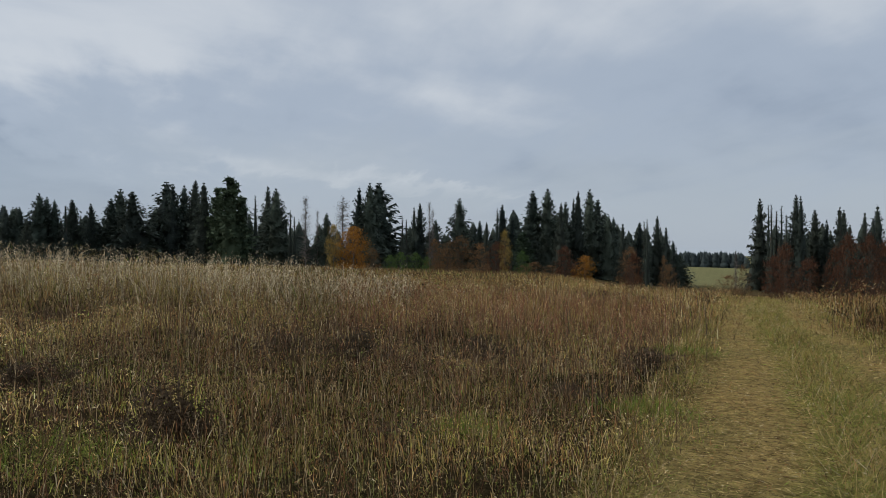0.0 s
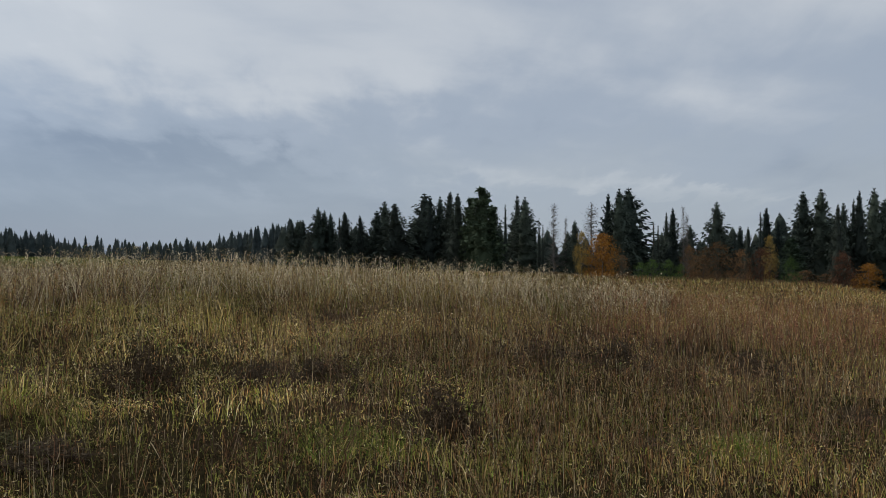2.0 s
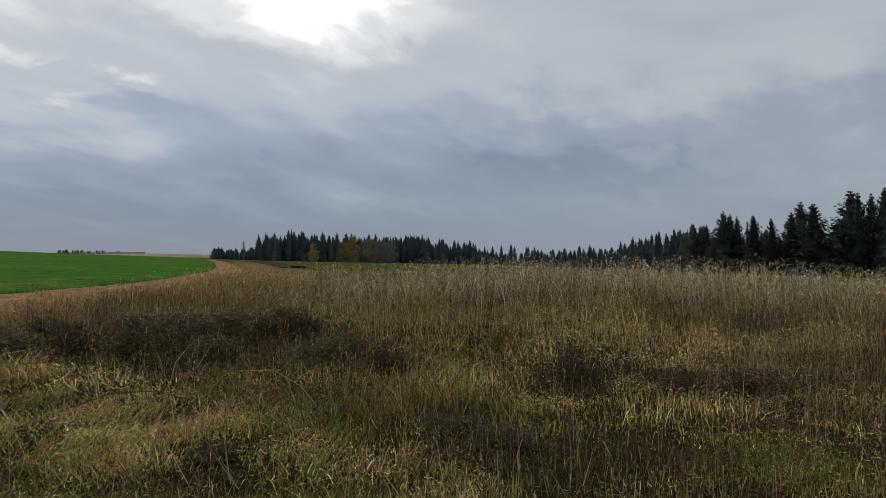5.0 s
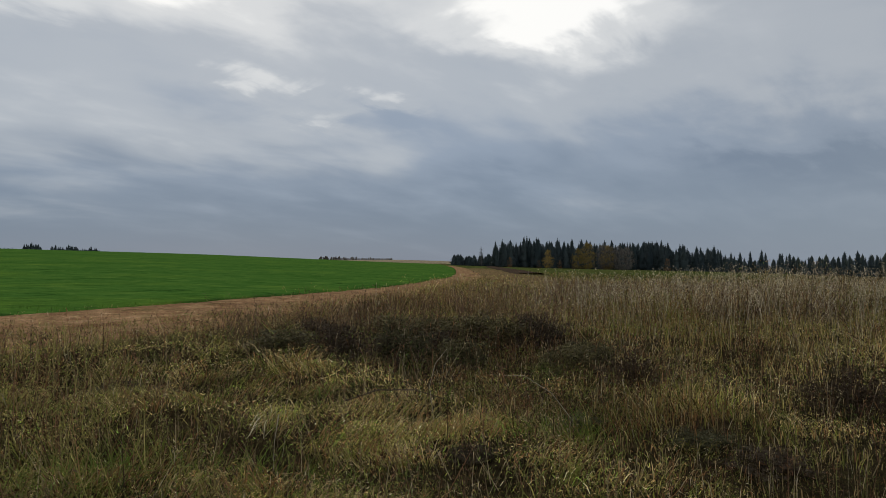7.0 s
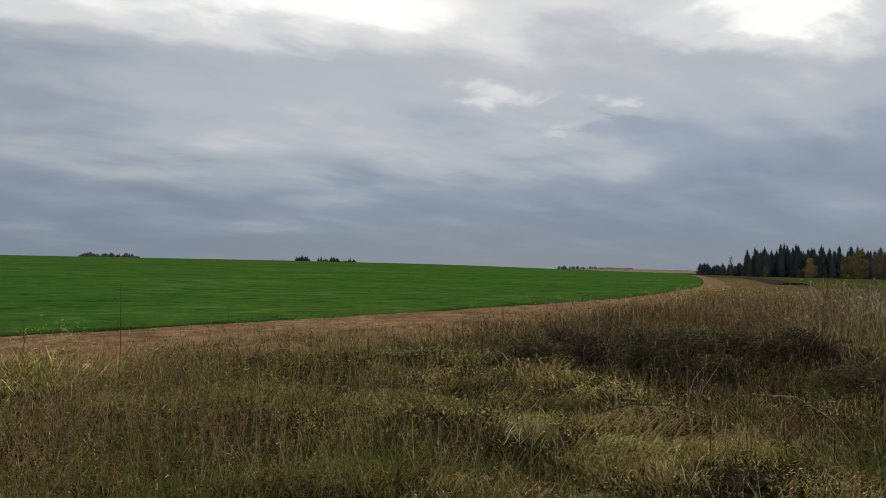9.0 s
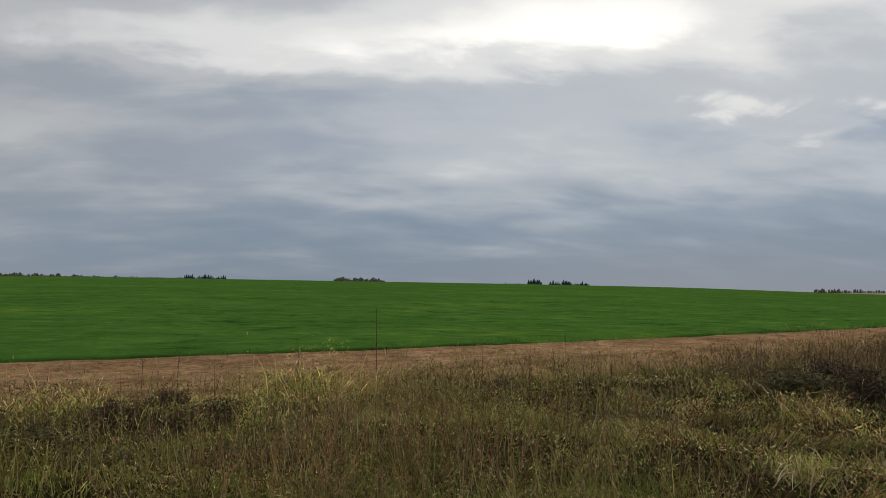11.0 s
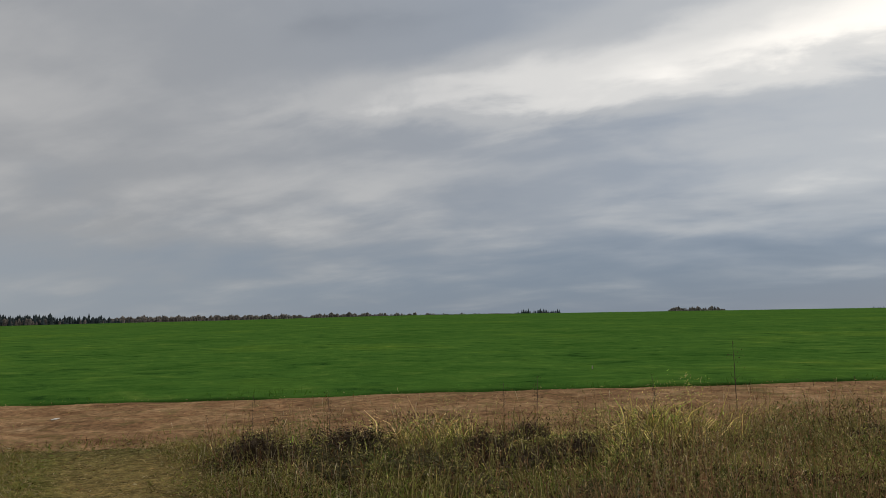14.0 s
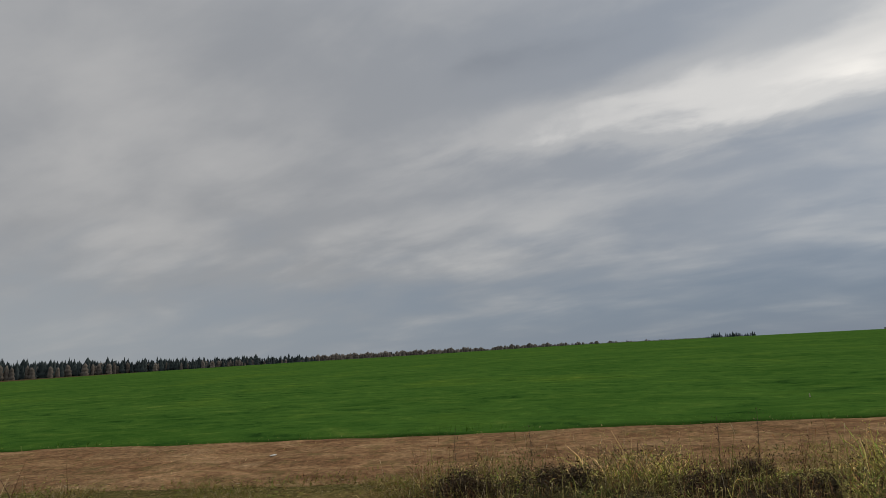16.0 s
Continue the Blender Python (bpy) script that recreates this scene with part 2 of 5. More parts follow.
def field_material():
    m, t = material("winter_crop")
    long_way = stretched(t, (0.9, 1.25, 1), radians(-118))
    n1, n2, n3 = tex_noise(t, 0.8, 10, 0.70, long_way, 0.6), tex_noise(t, 0.11, 6, 0.62), tex_noise(t, 3.4, 8, 0.75, None, 0.5)
    c = ramp(t, n1, [(0.33, (0.018, 0.050, 0.011)), (0.43, (0.040, 0.096, 0.017)), (0.55, (0.053, 0.118, 0.020)), (0.70, (0.098, 0.155, 0.030))])
    c = mix_rgb(t, 0.5, c, ramp(t, n3, [(0.3, (0.5, 0.55, 0.5)), (0.65, (1.25, 1.2, 1.2))]), "MULTIPLY")
    c = mix_rgb(t, 0.75, c, ramp(t, n2, [(0.34, (0.72, 0.80, 0.75)), (0.52, (1.0, 1.0, 1.0)), (0.68, (1.55, 1.22, 1.0))]), "MULTIPLY")
    finish(t, c, 1.0, n3, 0.6, 0.08, specular=0.0)
    return m


def foliage_material(name, dark, light, through=0.12):
    m, t = material(name)
    g = node(t, "ShaderNodeNewGeometry")
    r = math_node(t, "ADD", math_node(t, "MULTIPLY", g.outputs["Random Per Island"], 0.65), math_node(t, "MULTIPLY", tex_noise(t, 0.6, 3), 0.35))
    c = ramp(t, r, [(0.15, dark), (0.85, light)])
    o = node(t, "ShaderNodeObjectInfo").outputs["Random"]
    c = mix_rgb(t, 1.0, c, ramp(t, o, [(0.0, (0.75, 0.8, 0.8)), (1.0, (1.25, 1.2, 1.1))]), "MULTIPLY")
    finish(t, c, 0.9, through=through, specular=0.08)
    return m


def bark_material(name, dark, light):
    m, t = material(name)
    n = tex_noise(t, 3.0, 5, 0.6, stretched(t, (4, 4, 0.8)))
    finish(t, ramp(t, n, [(0.3, dark), (0.7, light)]), 0.9, n, 0.6, 0.02)
    return m


GRASS = blade_material("dry_and_green_grass", 0.16)
WEED = blade_material("withered_weeds", 0.15, 0.8)
CROP = blade_material("crop_blades", 0.4, 0.7)
THATCH, ROAD, FIELD = soil_material(), road_material(), field_material()
# near conifers: needle colours raised and greyed to carry the haze before them
NEEDLES = foliage_material("spruce_needles", (0.034, 0.042, 0.038), (0.072, 0.088, 0.072), 0.15)
FIR = foliage_material("fir_needles", (0.032, 0.042, 0.040), (0.068, 0.088, 0.074), 0.15)
PINE = foliage_material("pine_needles", (0.030, 0.046, 0.032), (0.064, 0.088, 0.056), 0.15)
# far conifers: the blue of distance haze is put into the needle colour
HAZY_NEEDLES = foliage_material("hazy_distant_needles", (0.030, 0.040, 0.044), (0.058, 0.074, 0.076), 0.15)
LARCH = foliage_material("dry_larch_twigs", (0.050, 0.044, 0.038), (0.10, 0.085, 0.066), 0.2)
ORANGE = foliage_material("orange_leaves", (0.17, 0.075, 0.018), (0.40, 0.20, 0.045), 0.2)
RUST = foliage_material("rust_leaves", (0.050, 0.027, 0.019), (0.125, 0.062, 0.038), 0.2)
YELLOW = foliage_material("yellow_leaves", (0.15, 0.105, 0.035), (0.34, 0.25, 0.085), 0.25)
FAR_BIRCH = foliage_material("distant_birch", (0.105, 0.090, 0.080), (0.215, 0.185, 0.160), 0.15)
BROWN = foliage_material("brown_leaves", (0.08, 0.048, 0.026), (0.22, 0.130, 0.066), 0.2)
WILLOW = foliage_material("willow_leaves", (0.03, 0.06, 0.018), (0.10, 0.15, 0.05), 0.3)
BARK = bark_material("conifer_bark", (0.035, 0.026, 0.020), (0.10, 0.075, 0.055))
GREY_BARK = bark_material("dead_wood", (0.07, 0.065, 0.06), (0.19, 0.175, 0.16))

# ---- the lie of the land ----
# slope of the ground by bearing (degrees to the left of north), from the place where the camera stands
BEARING = [-180, -140, -80, -40, -19, 0, 21, 40, 60, 68, 85, 100, 116, 132, 146, 163, 180]
SLOPE = [.015, -.01, -.035, -.034, -.0265, -.018, -.006, .003, .0125, .0165, .0295, .034, .0357, .0355, .030, .024, .015]
_fine = np.arange(-180, 180, 1.0)
_raw = np.interp(_fine, BEARING, SLOPE)
_soft = sum(np.roll(_raw, k) * math.exp(-(k / 5.0) ** 2) for k in range(-12, 13)) / sum(math.exp(-(k / 5.0) ** 2) for k in range(-12, 13))


def smooth(a, b, v):
    u = np.clip((v - a) / (b - a), 0, 1)
    return u * u * (3 - 2 * u)


def value_noise(x, y, scale, seed):
    """Soft noise from 0 to 1 on arrays."""
    g = np.random.RandomState(seed).rand(64, 64)
    u, v = np.asarray(x) / scale + 31.7, np.asarray(y) / scale + 17.3
    i, j = np.floor(u).astype(int), np.floor(v).astype(int)
    fu, fv = u - i, v - j
    fu, fv = fu * fu * (3 - 2 * fu), fv * fv * (3 - 2 * fv)
    a, b, c, d = g[i % 64, j % 64], g[(i + 1) % 64, j % 64], g[i % 64, (j + 1) % 64], g[(i + 1) % 64, (j + 1) % 64]
    return (a * (1 - fu) + b * fu) * (1 - fv) + (c * (1 - fu) + d * fu) * fv


def land(x, y):
    """Height of the land without its small bumps."""
    x, y = np.asarray(x, float), np.asarray(y, float)
    d, az = np.hypot(x, y), np.degrees(np.arctan2(-x, y))
    s = np.interp(az, np.append(_fine, 180.0), np.append(_soft, _soft[0]))
    z = np.minimum(d, 1500) * s - np.where(s > 0, 8e-6, 0) * np.minimum(d, 3000) ** 2 * smooth(0.0, 0.02, s)
    z = z + 0.75 * np.exp(-((az - 33) / 26) ** 2) * np.exp(-((d - 24) / 10) ** 2)         # the low rise in the meadow
    z = z + 0.006 * np.clip(d - 110, 0, 800) * smooth(20, 0, az) * smooth(-80, -50, az)      # the valley floor levels out
    z = z - 2.3 * smooth(38, 115, d) * smooth(-7, -17, az) * smooth(-36, -28, az) * smooth(500, 200, d)     # it falls away towards the gap in the trees
    z = z + 7.0 * np.exp(-((az - 69) / 7) ** 2) * np.exp(-((d - 1000) / 300) ** 2)           # a far stubble hill
    return z


# the edge of the sown field, which the road follows (x, y)
EDGE = np.array([(75, -104), (14.7, -36.4), (-2.1, -20.6), (-8.3, -13.9), (-14.5, -7.2), (-18.85, -2.9), (-23.0, 1.25), (-28.8, 6.0), (-36, 11.0), (-45.5, 16.7), (-62, 26), (-80, 35), (-152, 66), (-420, 172)], float)


def along_edge(x, y):
    """Signed distance from the field's edge (positive inside the field) and how far along it."""
    p = np.stack([np.asarray(x, float).ravel(), np.asarray(y, float).ravel()], 1)
    best, sign, run, length = np.full(len(p), 1e9), np.zeros(len(p)), np.zeros(len(p)), 0.0
    for a, b in zip(EDGE[:-1], EDGE[1:]):
        e = b - a
        n = np.hypot(*e)
        t = np.clip(((p - a) @ e) / (n * n), 0, 1)
        q = p - (a + t[:, None] * e)
        dist = np.hypot(q[:, 0], q[:, 1])
        side = e[0] * (p[:, 1] - a[1]) - e[1] * (p[:, 0] - a[0])
        near = dist < best
        best, sign, run = np.where(near, dist, best), np.where(near, np.sign(side), sign), np.where(near, length + t * n, run)
        length += n
    return (best * sign).reshape(np.shape(x)), run.reshape(np.shape(x))


# the mown track: runs past the camera's feet from the road to the gap in the trees
TRACK = np.array([(-6.2, -16.0), (-2.4, -7.0), (1.6, 0.0), (3.25, 5.0), (5.15, 9.6), (8.95, 19.5), (12.6, 29.0), (18.0, 41.0), (23.5, 56.0), (33, 76), (44, 96)], float)


def from_track(x, y):
    """Signed distance from the track's middle line (positive on the east side)."""
    p = np.stack([np.asarray(x, float).ravel(), np.asarray(y, float).ravel()], 1)
    best, out = np.full(len(p), 1e9), np.full(len(p), 1e9)
    for a, b in zip(TRACK[:-1], TRACK[1:]):
        e = b - a
        t = np.clip(((p - a) @ e) / (e @ e), 0, 1)
        q = p - (a + t[:, None] * e)
        dist = np.hypot(q[:, 0], q[:, 1])
        side = -(e[0] * (p[:, 1] - a[1]) - e[1] * (p[:, 0] - a[0]))
        near = dist < best
        best, out = np.where(near, dist, best), np.where(near, dist * np.where(side < 0, -1, 1), out)
    return out.reshape(np.shape(x))


def ground_height(x, y):
    """The land with its hummocks; level under road and field."""
    e, _ = along_edge(x, y)
    d = np.hypot(x, y)
    tr = np.abs(from_track(x, y))
    rough = smooth(-4.6, -6.5, e) * (0.25 + 0.75 * smooth(1.8, 3.0, tr)) * smooth(220, 60, d)
    z = land(x, y)
    z = z + rough * (0.22 * (value_noise(x, y, 2.6, 3) - 0.5) + 0.12 * (value_noise(x, y, 0.9, 4) - 0.5))
    return z - 0.35 * smooth(0.4, 3.0, e) - 0.12 * smooth(-4.7, -4.1, e) * smooth(700, 300, d)


def mesh_data(name, verts, tris, mat, tint=None, smooth_faces=False):
    verts, tris = np.ascontiguousarray(verts, np.float32), np.ascontiguousarray(tris, np.int32)
    me = bpy.data.meshes.new(name)
    me.vertices.add(len(verts))
    me.vertices.foreach_set("co", verts.ravel())
    me.loops.add(tris.size)
    me.loops.foreach_set("vertex_index", tris.ravel())
    me.polygons.add(len(tris))
    me.polygons.foreach_set("loop_start", np.arange(0, tris.size, tris.shape[1], dtype=np.int32))
    if tint is not None:
        at = me.attributes.new("tint", "FLOAT_COLOR", "POINT")
        at.data.foreach_set("color", np.concatenate([tint, np.ones((len(tint), 1))], 1).astype(np.float32).ravel())
    me.materials.append(mat)
    me.update(calc_edges=True)
    if smooth_faces:
        me.polygons.foreach_set("use_smooth", np.ones(len(tris), bool))
    return me


def sheet(name, xs, ys, zs, mat, tint=None):
    """A grid of quads from 2D arrays of places."""
    n, m = xs.shape
    k = np.arange(n * m).reshape(n, m)
    quads = np.stack([k[:-1, :-1], k[1:, :-1], k[1:, 1:], k[:-1, 1:]], -1).reshape(-1, 4)
    v = np.stack([xs, ys, zs], -1).reshape(-1, 3)
    return new(name, mesh_data(name, v, quads, mat, None if tint is None else tint.reshape(-1, 3), True))


def blend(a, b, f):
    return np.asarray(a) * (1 - f[..., None]) + np.asarray(b) * f[..., None]


# ground: one sheet, fine near by, to the horizon
_r = np.concatenate([[0.0], np.geomspace(0.6, 4200, 240)])
_a = np.radians(np.linspace(-180, 180, 401))
rr, aa = np.meshgrid(_r, _a, indexing="ij")
gx, gy = -rr * np.sin(aa), rr * np.cos(aa)
gd, gaz = np.hypot(gx, gy), np.degrees(aa)
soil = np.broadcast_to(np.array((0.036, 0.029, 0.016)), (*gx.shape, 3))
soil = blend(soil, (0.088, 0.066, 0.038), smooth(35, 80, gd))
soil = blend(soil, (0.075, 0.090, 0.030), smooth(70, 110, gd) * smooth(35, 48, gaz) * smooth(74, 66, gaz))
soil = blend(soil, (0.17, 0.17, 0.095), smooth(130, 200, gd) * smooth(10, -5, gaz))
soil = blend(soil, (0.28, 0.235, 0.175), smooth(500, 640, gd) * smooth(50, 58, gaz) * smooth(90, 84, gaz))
_tr = np.abs(from_track(gx, gy)) + 0.5 * (value_noise(gx, gy, 0.9, 12) - 0.5)
soil = blend(soil, (0.26, 0.200, 0.088), smooth(2.2, 1.4, _tr))
soil = blend(soil, (0.18, 0.175, 0.058), smooth(0.9, 0.4, _tr))
_e = along_edge(gx, gy)[0]
soil = blend(soil, (0.17, 0.145, 0.062), smooth(-5.6, -4.8, _e) * smooth(60, 40, gd))
soil = blend(soil, (0.19, 0.135, 0.075), smooth(15, 5, -_e) * smooth(46, 60, gd) * smooth(220, 130, gd) * smooth(45, 55, gaz))
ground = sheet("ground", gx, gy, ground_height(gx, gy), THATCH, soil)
tagged(ground, "rough autumn meadow ground under dry grass", "ground", kind="structure")


def offset_line(line, off, step):
    """Places beside a line: evenly stepped along it, shifted to its left by off."""
    seg = np.hypot(*np.diff(line, axis=0).T)
    s = np.concatenate([[0], np.cumsum(seg)])
    u = np.arange(0, s[-1], step) if np.isscalar(step) else step[step < s[-1]]
    x, y = np.interp(u, s, line[:, 0]), np.interp(u, s, line[:, 1])
    k = 9
    pad = lambda v: np.convolve(np.pad(v, k, mode="reflect", reflect_type="odd"), np.ones(2 * k + 1) / (2 * k + 1), "valid")
    x, y = pad(x), pad(y)
    tx, ty = np.gradient(x), np.gradient(y)
    n = np.hypot(tx, ty)
    return x - ty / n * off, y + tx / n * off, u


# dirt road along the field
_u = np.concatenate([np.arange(0, 100, 2.0), np.arange(100, 200, 0.3), np.arange(200, 380, 2.0)])
_offs = np.linspace(-4.6, 0.25, 26)
_narrow = 1 - 0.40 * smooth(142, 172, _u)
_mid = offset_line(EDGE, 0.0, _u)
_east = offset_line(EDGE, -1.0, _u)
cols = [(_mid[0] + (_east[0] - _mid[0]) * -o * _narrow, _mid[1] + (_east[1] - _mid[1]) * -o * _narrow) for o in _offs]
rx_, ry_ = np.stack([c[0] for c in cols], 1), np.stack([c[1] for c in cols], 1)
oo = np.broadcast_to(_offs, rx_.shape)
_wander = 0.25 * (value_noise(rx_, ry_, 6, 21) - 0.5)
rut = -0.04 * np.exp(-((oo + 1.2 + _wander) / 0.32) ** 2) - 0.05 * np.exp(-((oo + 3.0 + _wander) / 0.35) ** 2)
rz_ = land(rx_, ry_) + 0.05 + rut + 0.03 * (value_noise(rx_, ry_, 0.5, 22) - 0.5) + 0.03 * (value_noise(rx_, ry_, 1.6, 23) - 0.5) - 0.12 * smooth(-4.0, -4.6, oo)
road = sheet("road", rx_, ry_, rz_, ROAD)
tagged(road, "brown rutted dirt road between meadow and green field", "road", kind="structure")

# sown field
_v = np.concatenate([[0.0, 0.07], np.arange(0.4, 24, 0.4), np.geomspace(24, 1500, 70)])
cols = [offset_line(EDGE, v, np.concatenate([np.arange(0, 100, 3.0), np.arange(100, 200, 0.5), np.arange(200, 620, 6.0)])) for v in (0.0,)]
ex, ey, eu = cols[0]
# rays into the field from its edge, turning towards one bearing so that they never cross
dirx, diry = np.full(len(ex), -0.72), np.full(len(ex), -0.69)
fx, fy = ex[:, None] + dirx[:, None] * _v, ey[:, None] + diry[:, None] * _v
ragged = 0.35 * (value_noise(ex, ey, 1.5, 31) - 0.5) + 0.5 * (value_noise(ex, ey, 5.0, 32) - 0.5)
fx[:, 0] += ragged * 0.7
fy[:, 0] += ragged * 0.7
fz = land(fx, fy) + 0.065 + 0.06 * smooth(-0.1, 0.9, np.broadcast_to(_v, fx.shape)) + 0.05 * (value_noise(fx, fy, 1.3, 33) - 0.5) * smooth(120, 40, np.hypot(fx, fy))
fz[:, 0] -= 0.22                  # its edge is rooted in the soil beside the road
field = sheet("field", fx, fy, fz, FIELD)
tagged(field, "bright green field of young winter crop", "field", kind="structure")

# a dark strip of ploughed soil before the wood
_s = np.linspace(-0.4, 1, 80)[:, None]
_w = np.linspace(-2.4, 2.4, 9)[None, :]
px, py = -128 - 91 * _s - 0.41 * _w, 67.7 + 40.7 * _s - 0.91 * _w
pz = land(px, py) + 0.38 * (1 - (_w / 2.4) ** 2) * (0.6 + 0.6 * value_noise(px, py, 3.0, 81)) - 0.03
_pm, _pt = material("turned_soil")
_pn = tex_noise(_pt, 1.2, 6, 0.7)
finish(_pt, ramp(_pt, _pn, [(0.3, (0.026, 0.018, 0.013)), (0.7, (0.075, 0.052, 0.036))]), 1.0, _pn, 0.8, 0.1, specular=0.0)
plough = sheet("ploughed_strip", px, py, pz, _pm)
tagged(plough, "dark strip of freshly turned soil at the field's end", "soil", kind="structure")

# ---- trees ----
def empty_thing(name, label, category, group):
    ob = new(name)
    return tagged(ob, label, category, group)


def child(name, verts, faces, mat, parent, label=""):
    ob = new(name, mesh_data(name, verts, faces, mat))
    ob.parent = parent
    if label:
        tagged(ob, label)
    return ob


def tube(points, radii, sides=6):
    """A tapered limb through the points."""
    p = np.asarray(points, float)
    v, f = [], []
    for i, q in enumerate(p):
        d = p[min(i + 1, len(p) - 1)] - p[max(i - 1, 0)]
        d = d / np.linalg.norm(d)
        a = np.cross(d, (0.3, 0.9, 0.2))
        a /= np.linalg.norm(a)
        b = np.cross(d, a)
        for k in range(sides):
            t = math.tau * k / sides
            v.append(q + radii[i] * (a * math.cos(t) + b * math.sin(t)))
    for i in range(len(p) - 1):
        for k in range(sides):
            a, b = i * sides + k, i * sides + (k + 1) % sides
            f += [(a, b, b + sides), (a, b + sides, a + sides)]
    return np.array(v), np.array(f)


def pointed(slim):
    return lambda t: slim * (1 - t) ** 0.88 * (0.86 + 0.14 * min(1, t / 0.15))


def rounded(slim):
    return lambda t: slim * (1 - t) ** 0.80 * (0.88 + 0.12 * min(1, t / 0.3))


def broad(slim):
    return lambda t: slim * (1 - t) ** 0.70 * (0.85 + 0.15 * min(1, t / 0.35))


def core(rs, profile, share, rings=11, sides=8):
    """The dense inside of a crown: a ragged solid under the sprays."""
    v, f = [(0, 0, 0.97)], []
    for i in range(rings):
        t = 0.93 * (1 - (i + 0.6) / rings)
        r = share * profile(t)
        for k in range(sides):
            a = math.tau * (k + 0.5 * (i % 2)) / sides
            q = r * rs.uniform(0.6, 1.25)
            v.append((q * math.cos(a), q * math.sin(a), t + rs.uniform(-0.03, 0.03)))
    for k in range(sides):
        f.append((0, 1 + k, 1 + (k + 1) % sides))
        for i in range(rings - 1):
            a, b = 1 + i * sides + k, 1 + i * sides + (k + 1) % sides
            f += [(a, a + sides, b), (b, a + sides, b + sides)]
    return np.array(v), np.array(f)


def conifer(rs, profile, whorls=38, boughs=8, sparse=0.05, droop=0.5, stations=5, tufted=False):
    """Crown of a conifer one unit high: whorls of boughs that sag and turn up at their ends, each set with small ragged sprays."""
    tri = []
    for i in range(whorls):
        t = (i + 0.9 * rs.rand()) / whorls
        full = profile(t)
        lively = rs.uniform(0.90, 1.08)
        for k in range(boughs):
            if rs.rand() < sparse:
                continue
            a = rs.rand() * math.tau
            out, across = np.array((math.cos(a), math.sin(a), 0)), np.array((-math.sin(a), math.cos(a), 0))
            ln = full * lively * rs.uniform(0.66, 1.06) * (1.0 if t < 0.8 else 0.8) + 0.003
            sag, curl = (1.0 * t ** 1.5 - droop * (1 - t)) * rs.uniform(0.7, 1.2), rs.uniform(0.25, 0.6)
            foot = np.array((0, 0, 0.025 + 0.955 * t))
            for j in range(stations):
                u = 0.34 + 0.66 * (j + rs.rand()) / stations
                p = foot + out * ln * u + np.array((0, 0, ln * (sag * u + curl * u ** 3)))
                wd = 0.07 * ln + 0.004
                if tufted:
                    for _ in range(5):
                        d = rs.normal(0, 1, 3) + np.array((0, 0, 0.5)) + out * 0.5
                        d *= rs.uniform(0.022, 0.040) / np.linalg.norm(d)
                        e = np.cross(d, rs.normal(0, 1, 3)) * 0.28
                        q = p + rs.normal(0, 0.010, 3)
                        tri.append((q - e, q + e, q + d))
                    continue
                for side in (-1, 1):
                    far = p + (out * rs.uniform(0.5, 1.0) + across * side * rs.uniform(0.35, 0.95)) * (0.20 * ln + 0.008) + np.array((0, 0, (0.22 * ln + 0.003) * rs.uniform(-1.2, 0.35 + 0.4 * t)))
                    tri.append((p - out * wd, p + out * wd + np.array((0, 0, 0.004)), far))
            end = foot + out * ln + np.array((0, 0, ln * (sag + curl)))
            tri.append((end - out * 0.22 * ln - across * 0.05 * ln, end - out * 0.22 * ln + across * 0.05 * ln, end + out * 0.05 * ln + np.array((0, 0, ln * rs.uniform(0.02, 0.14)))))
    for _ in range(5):
        d = rs.normal(0, 0.006, 2)
        tri.append(((-0.004, 0, 0.95), (0.004, 0, 0.95), (d[0], d[1], rs.uniform(0.975, 1.0))))
    v = np.array([q for t3 in tri for q in t3], float)
    return v, np.arange(len(v)).reshape(-1, 3)


def leafy(rs, count, wide_, low, size, hubs_=46, puff=0.052, dome=False):
    """Crown of a broadleaf tree one unit high: leaves clumped at the ends of many twigs, with an uneven outline."""
    hubs = []
    for _ in range(hubs_):
        t = rs.rand()
        z = low + (1 - low) * t
        girth = (1 - 0.96 * t * t) ** 0.6 * (0.80 + 0.2 * min(1, t / 0.25)) if dome else math.sin(math.pi * (0.12 + 0.86 * t)) ** 0.7
        r = wide_ * girth * rs.rand() ** 0.5 * rs.uniform(0.75, 1.15)
        a = rs.rand() * math.tau
        hubs.append((r * math.cos(a), r * math.sin(a), z))
    hubs = np.array(hubs)
    c = hubs[rs.randint(0, len(hubs), count)] + rs.normal(0, puff, (count, 3)) * np.array((1, 1, 0.7))
    a, b = rs.normal(0, 1, (count, 3)), rs.normal(0, 1, (count, 3))
    a /= np.linalg.norm(a, axis=1, keepdims=True)
    b /= np.linalg.norm(b, axis=1, keepdims=True)
    s = size * rs.uniform(0.6, 1.4, (count, 1))
    v = np.stack([c - a * s, c + b * s * 0.6, c + a * s, c - b * s * 0.6], 1).reshape(-1, 3)
    return v, np.arange(4 * count).reshape(-1, 4)


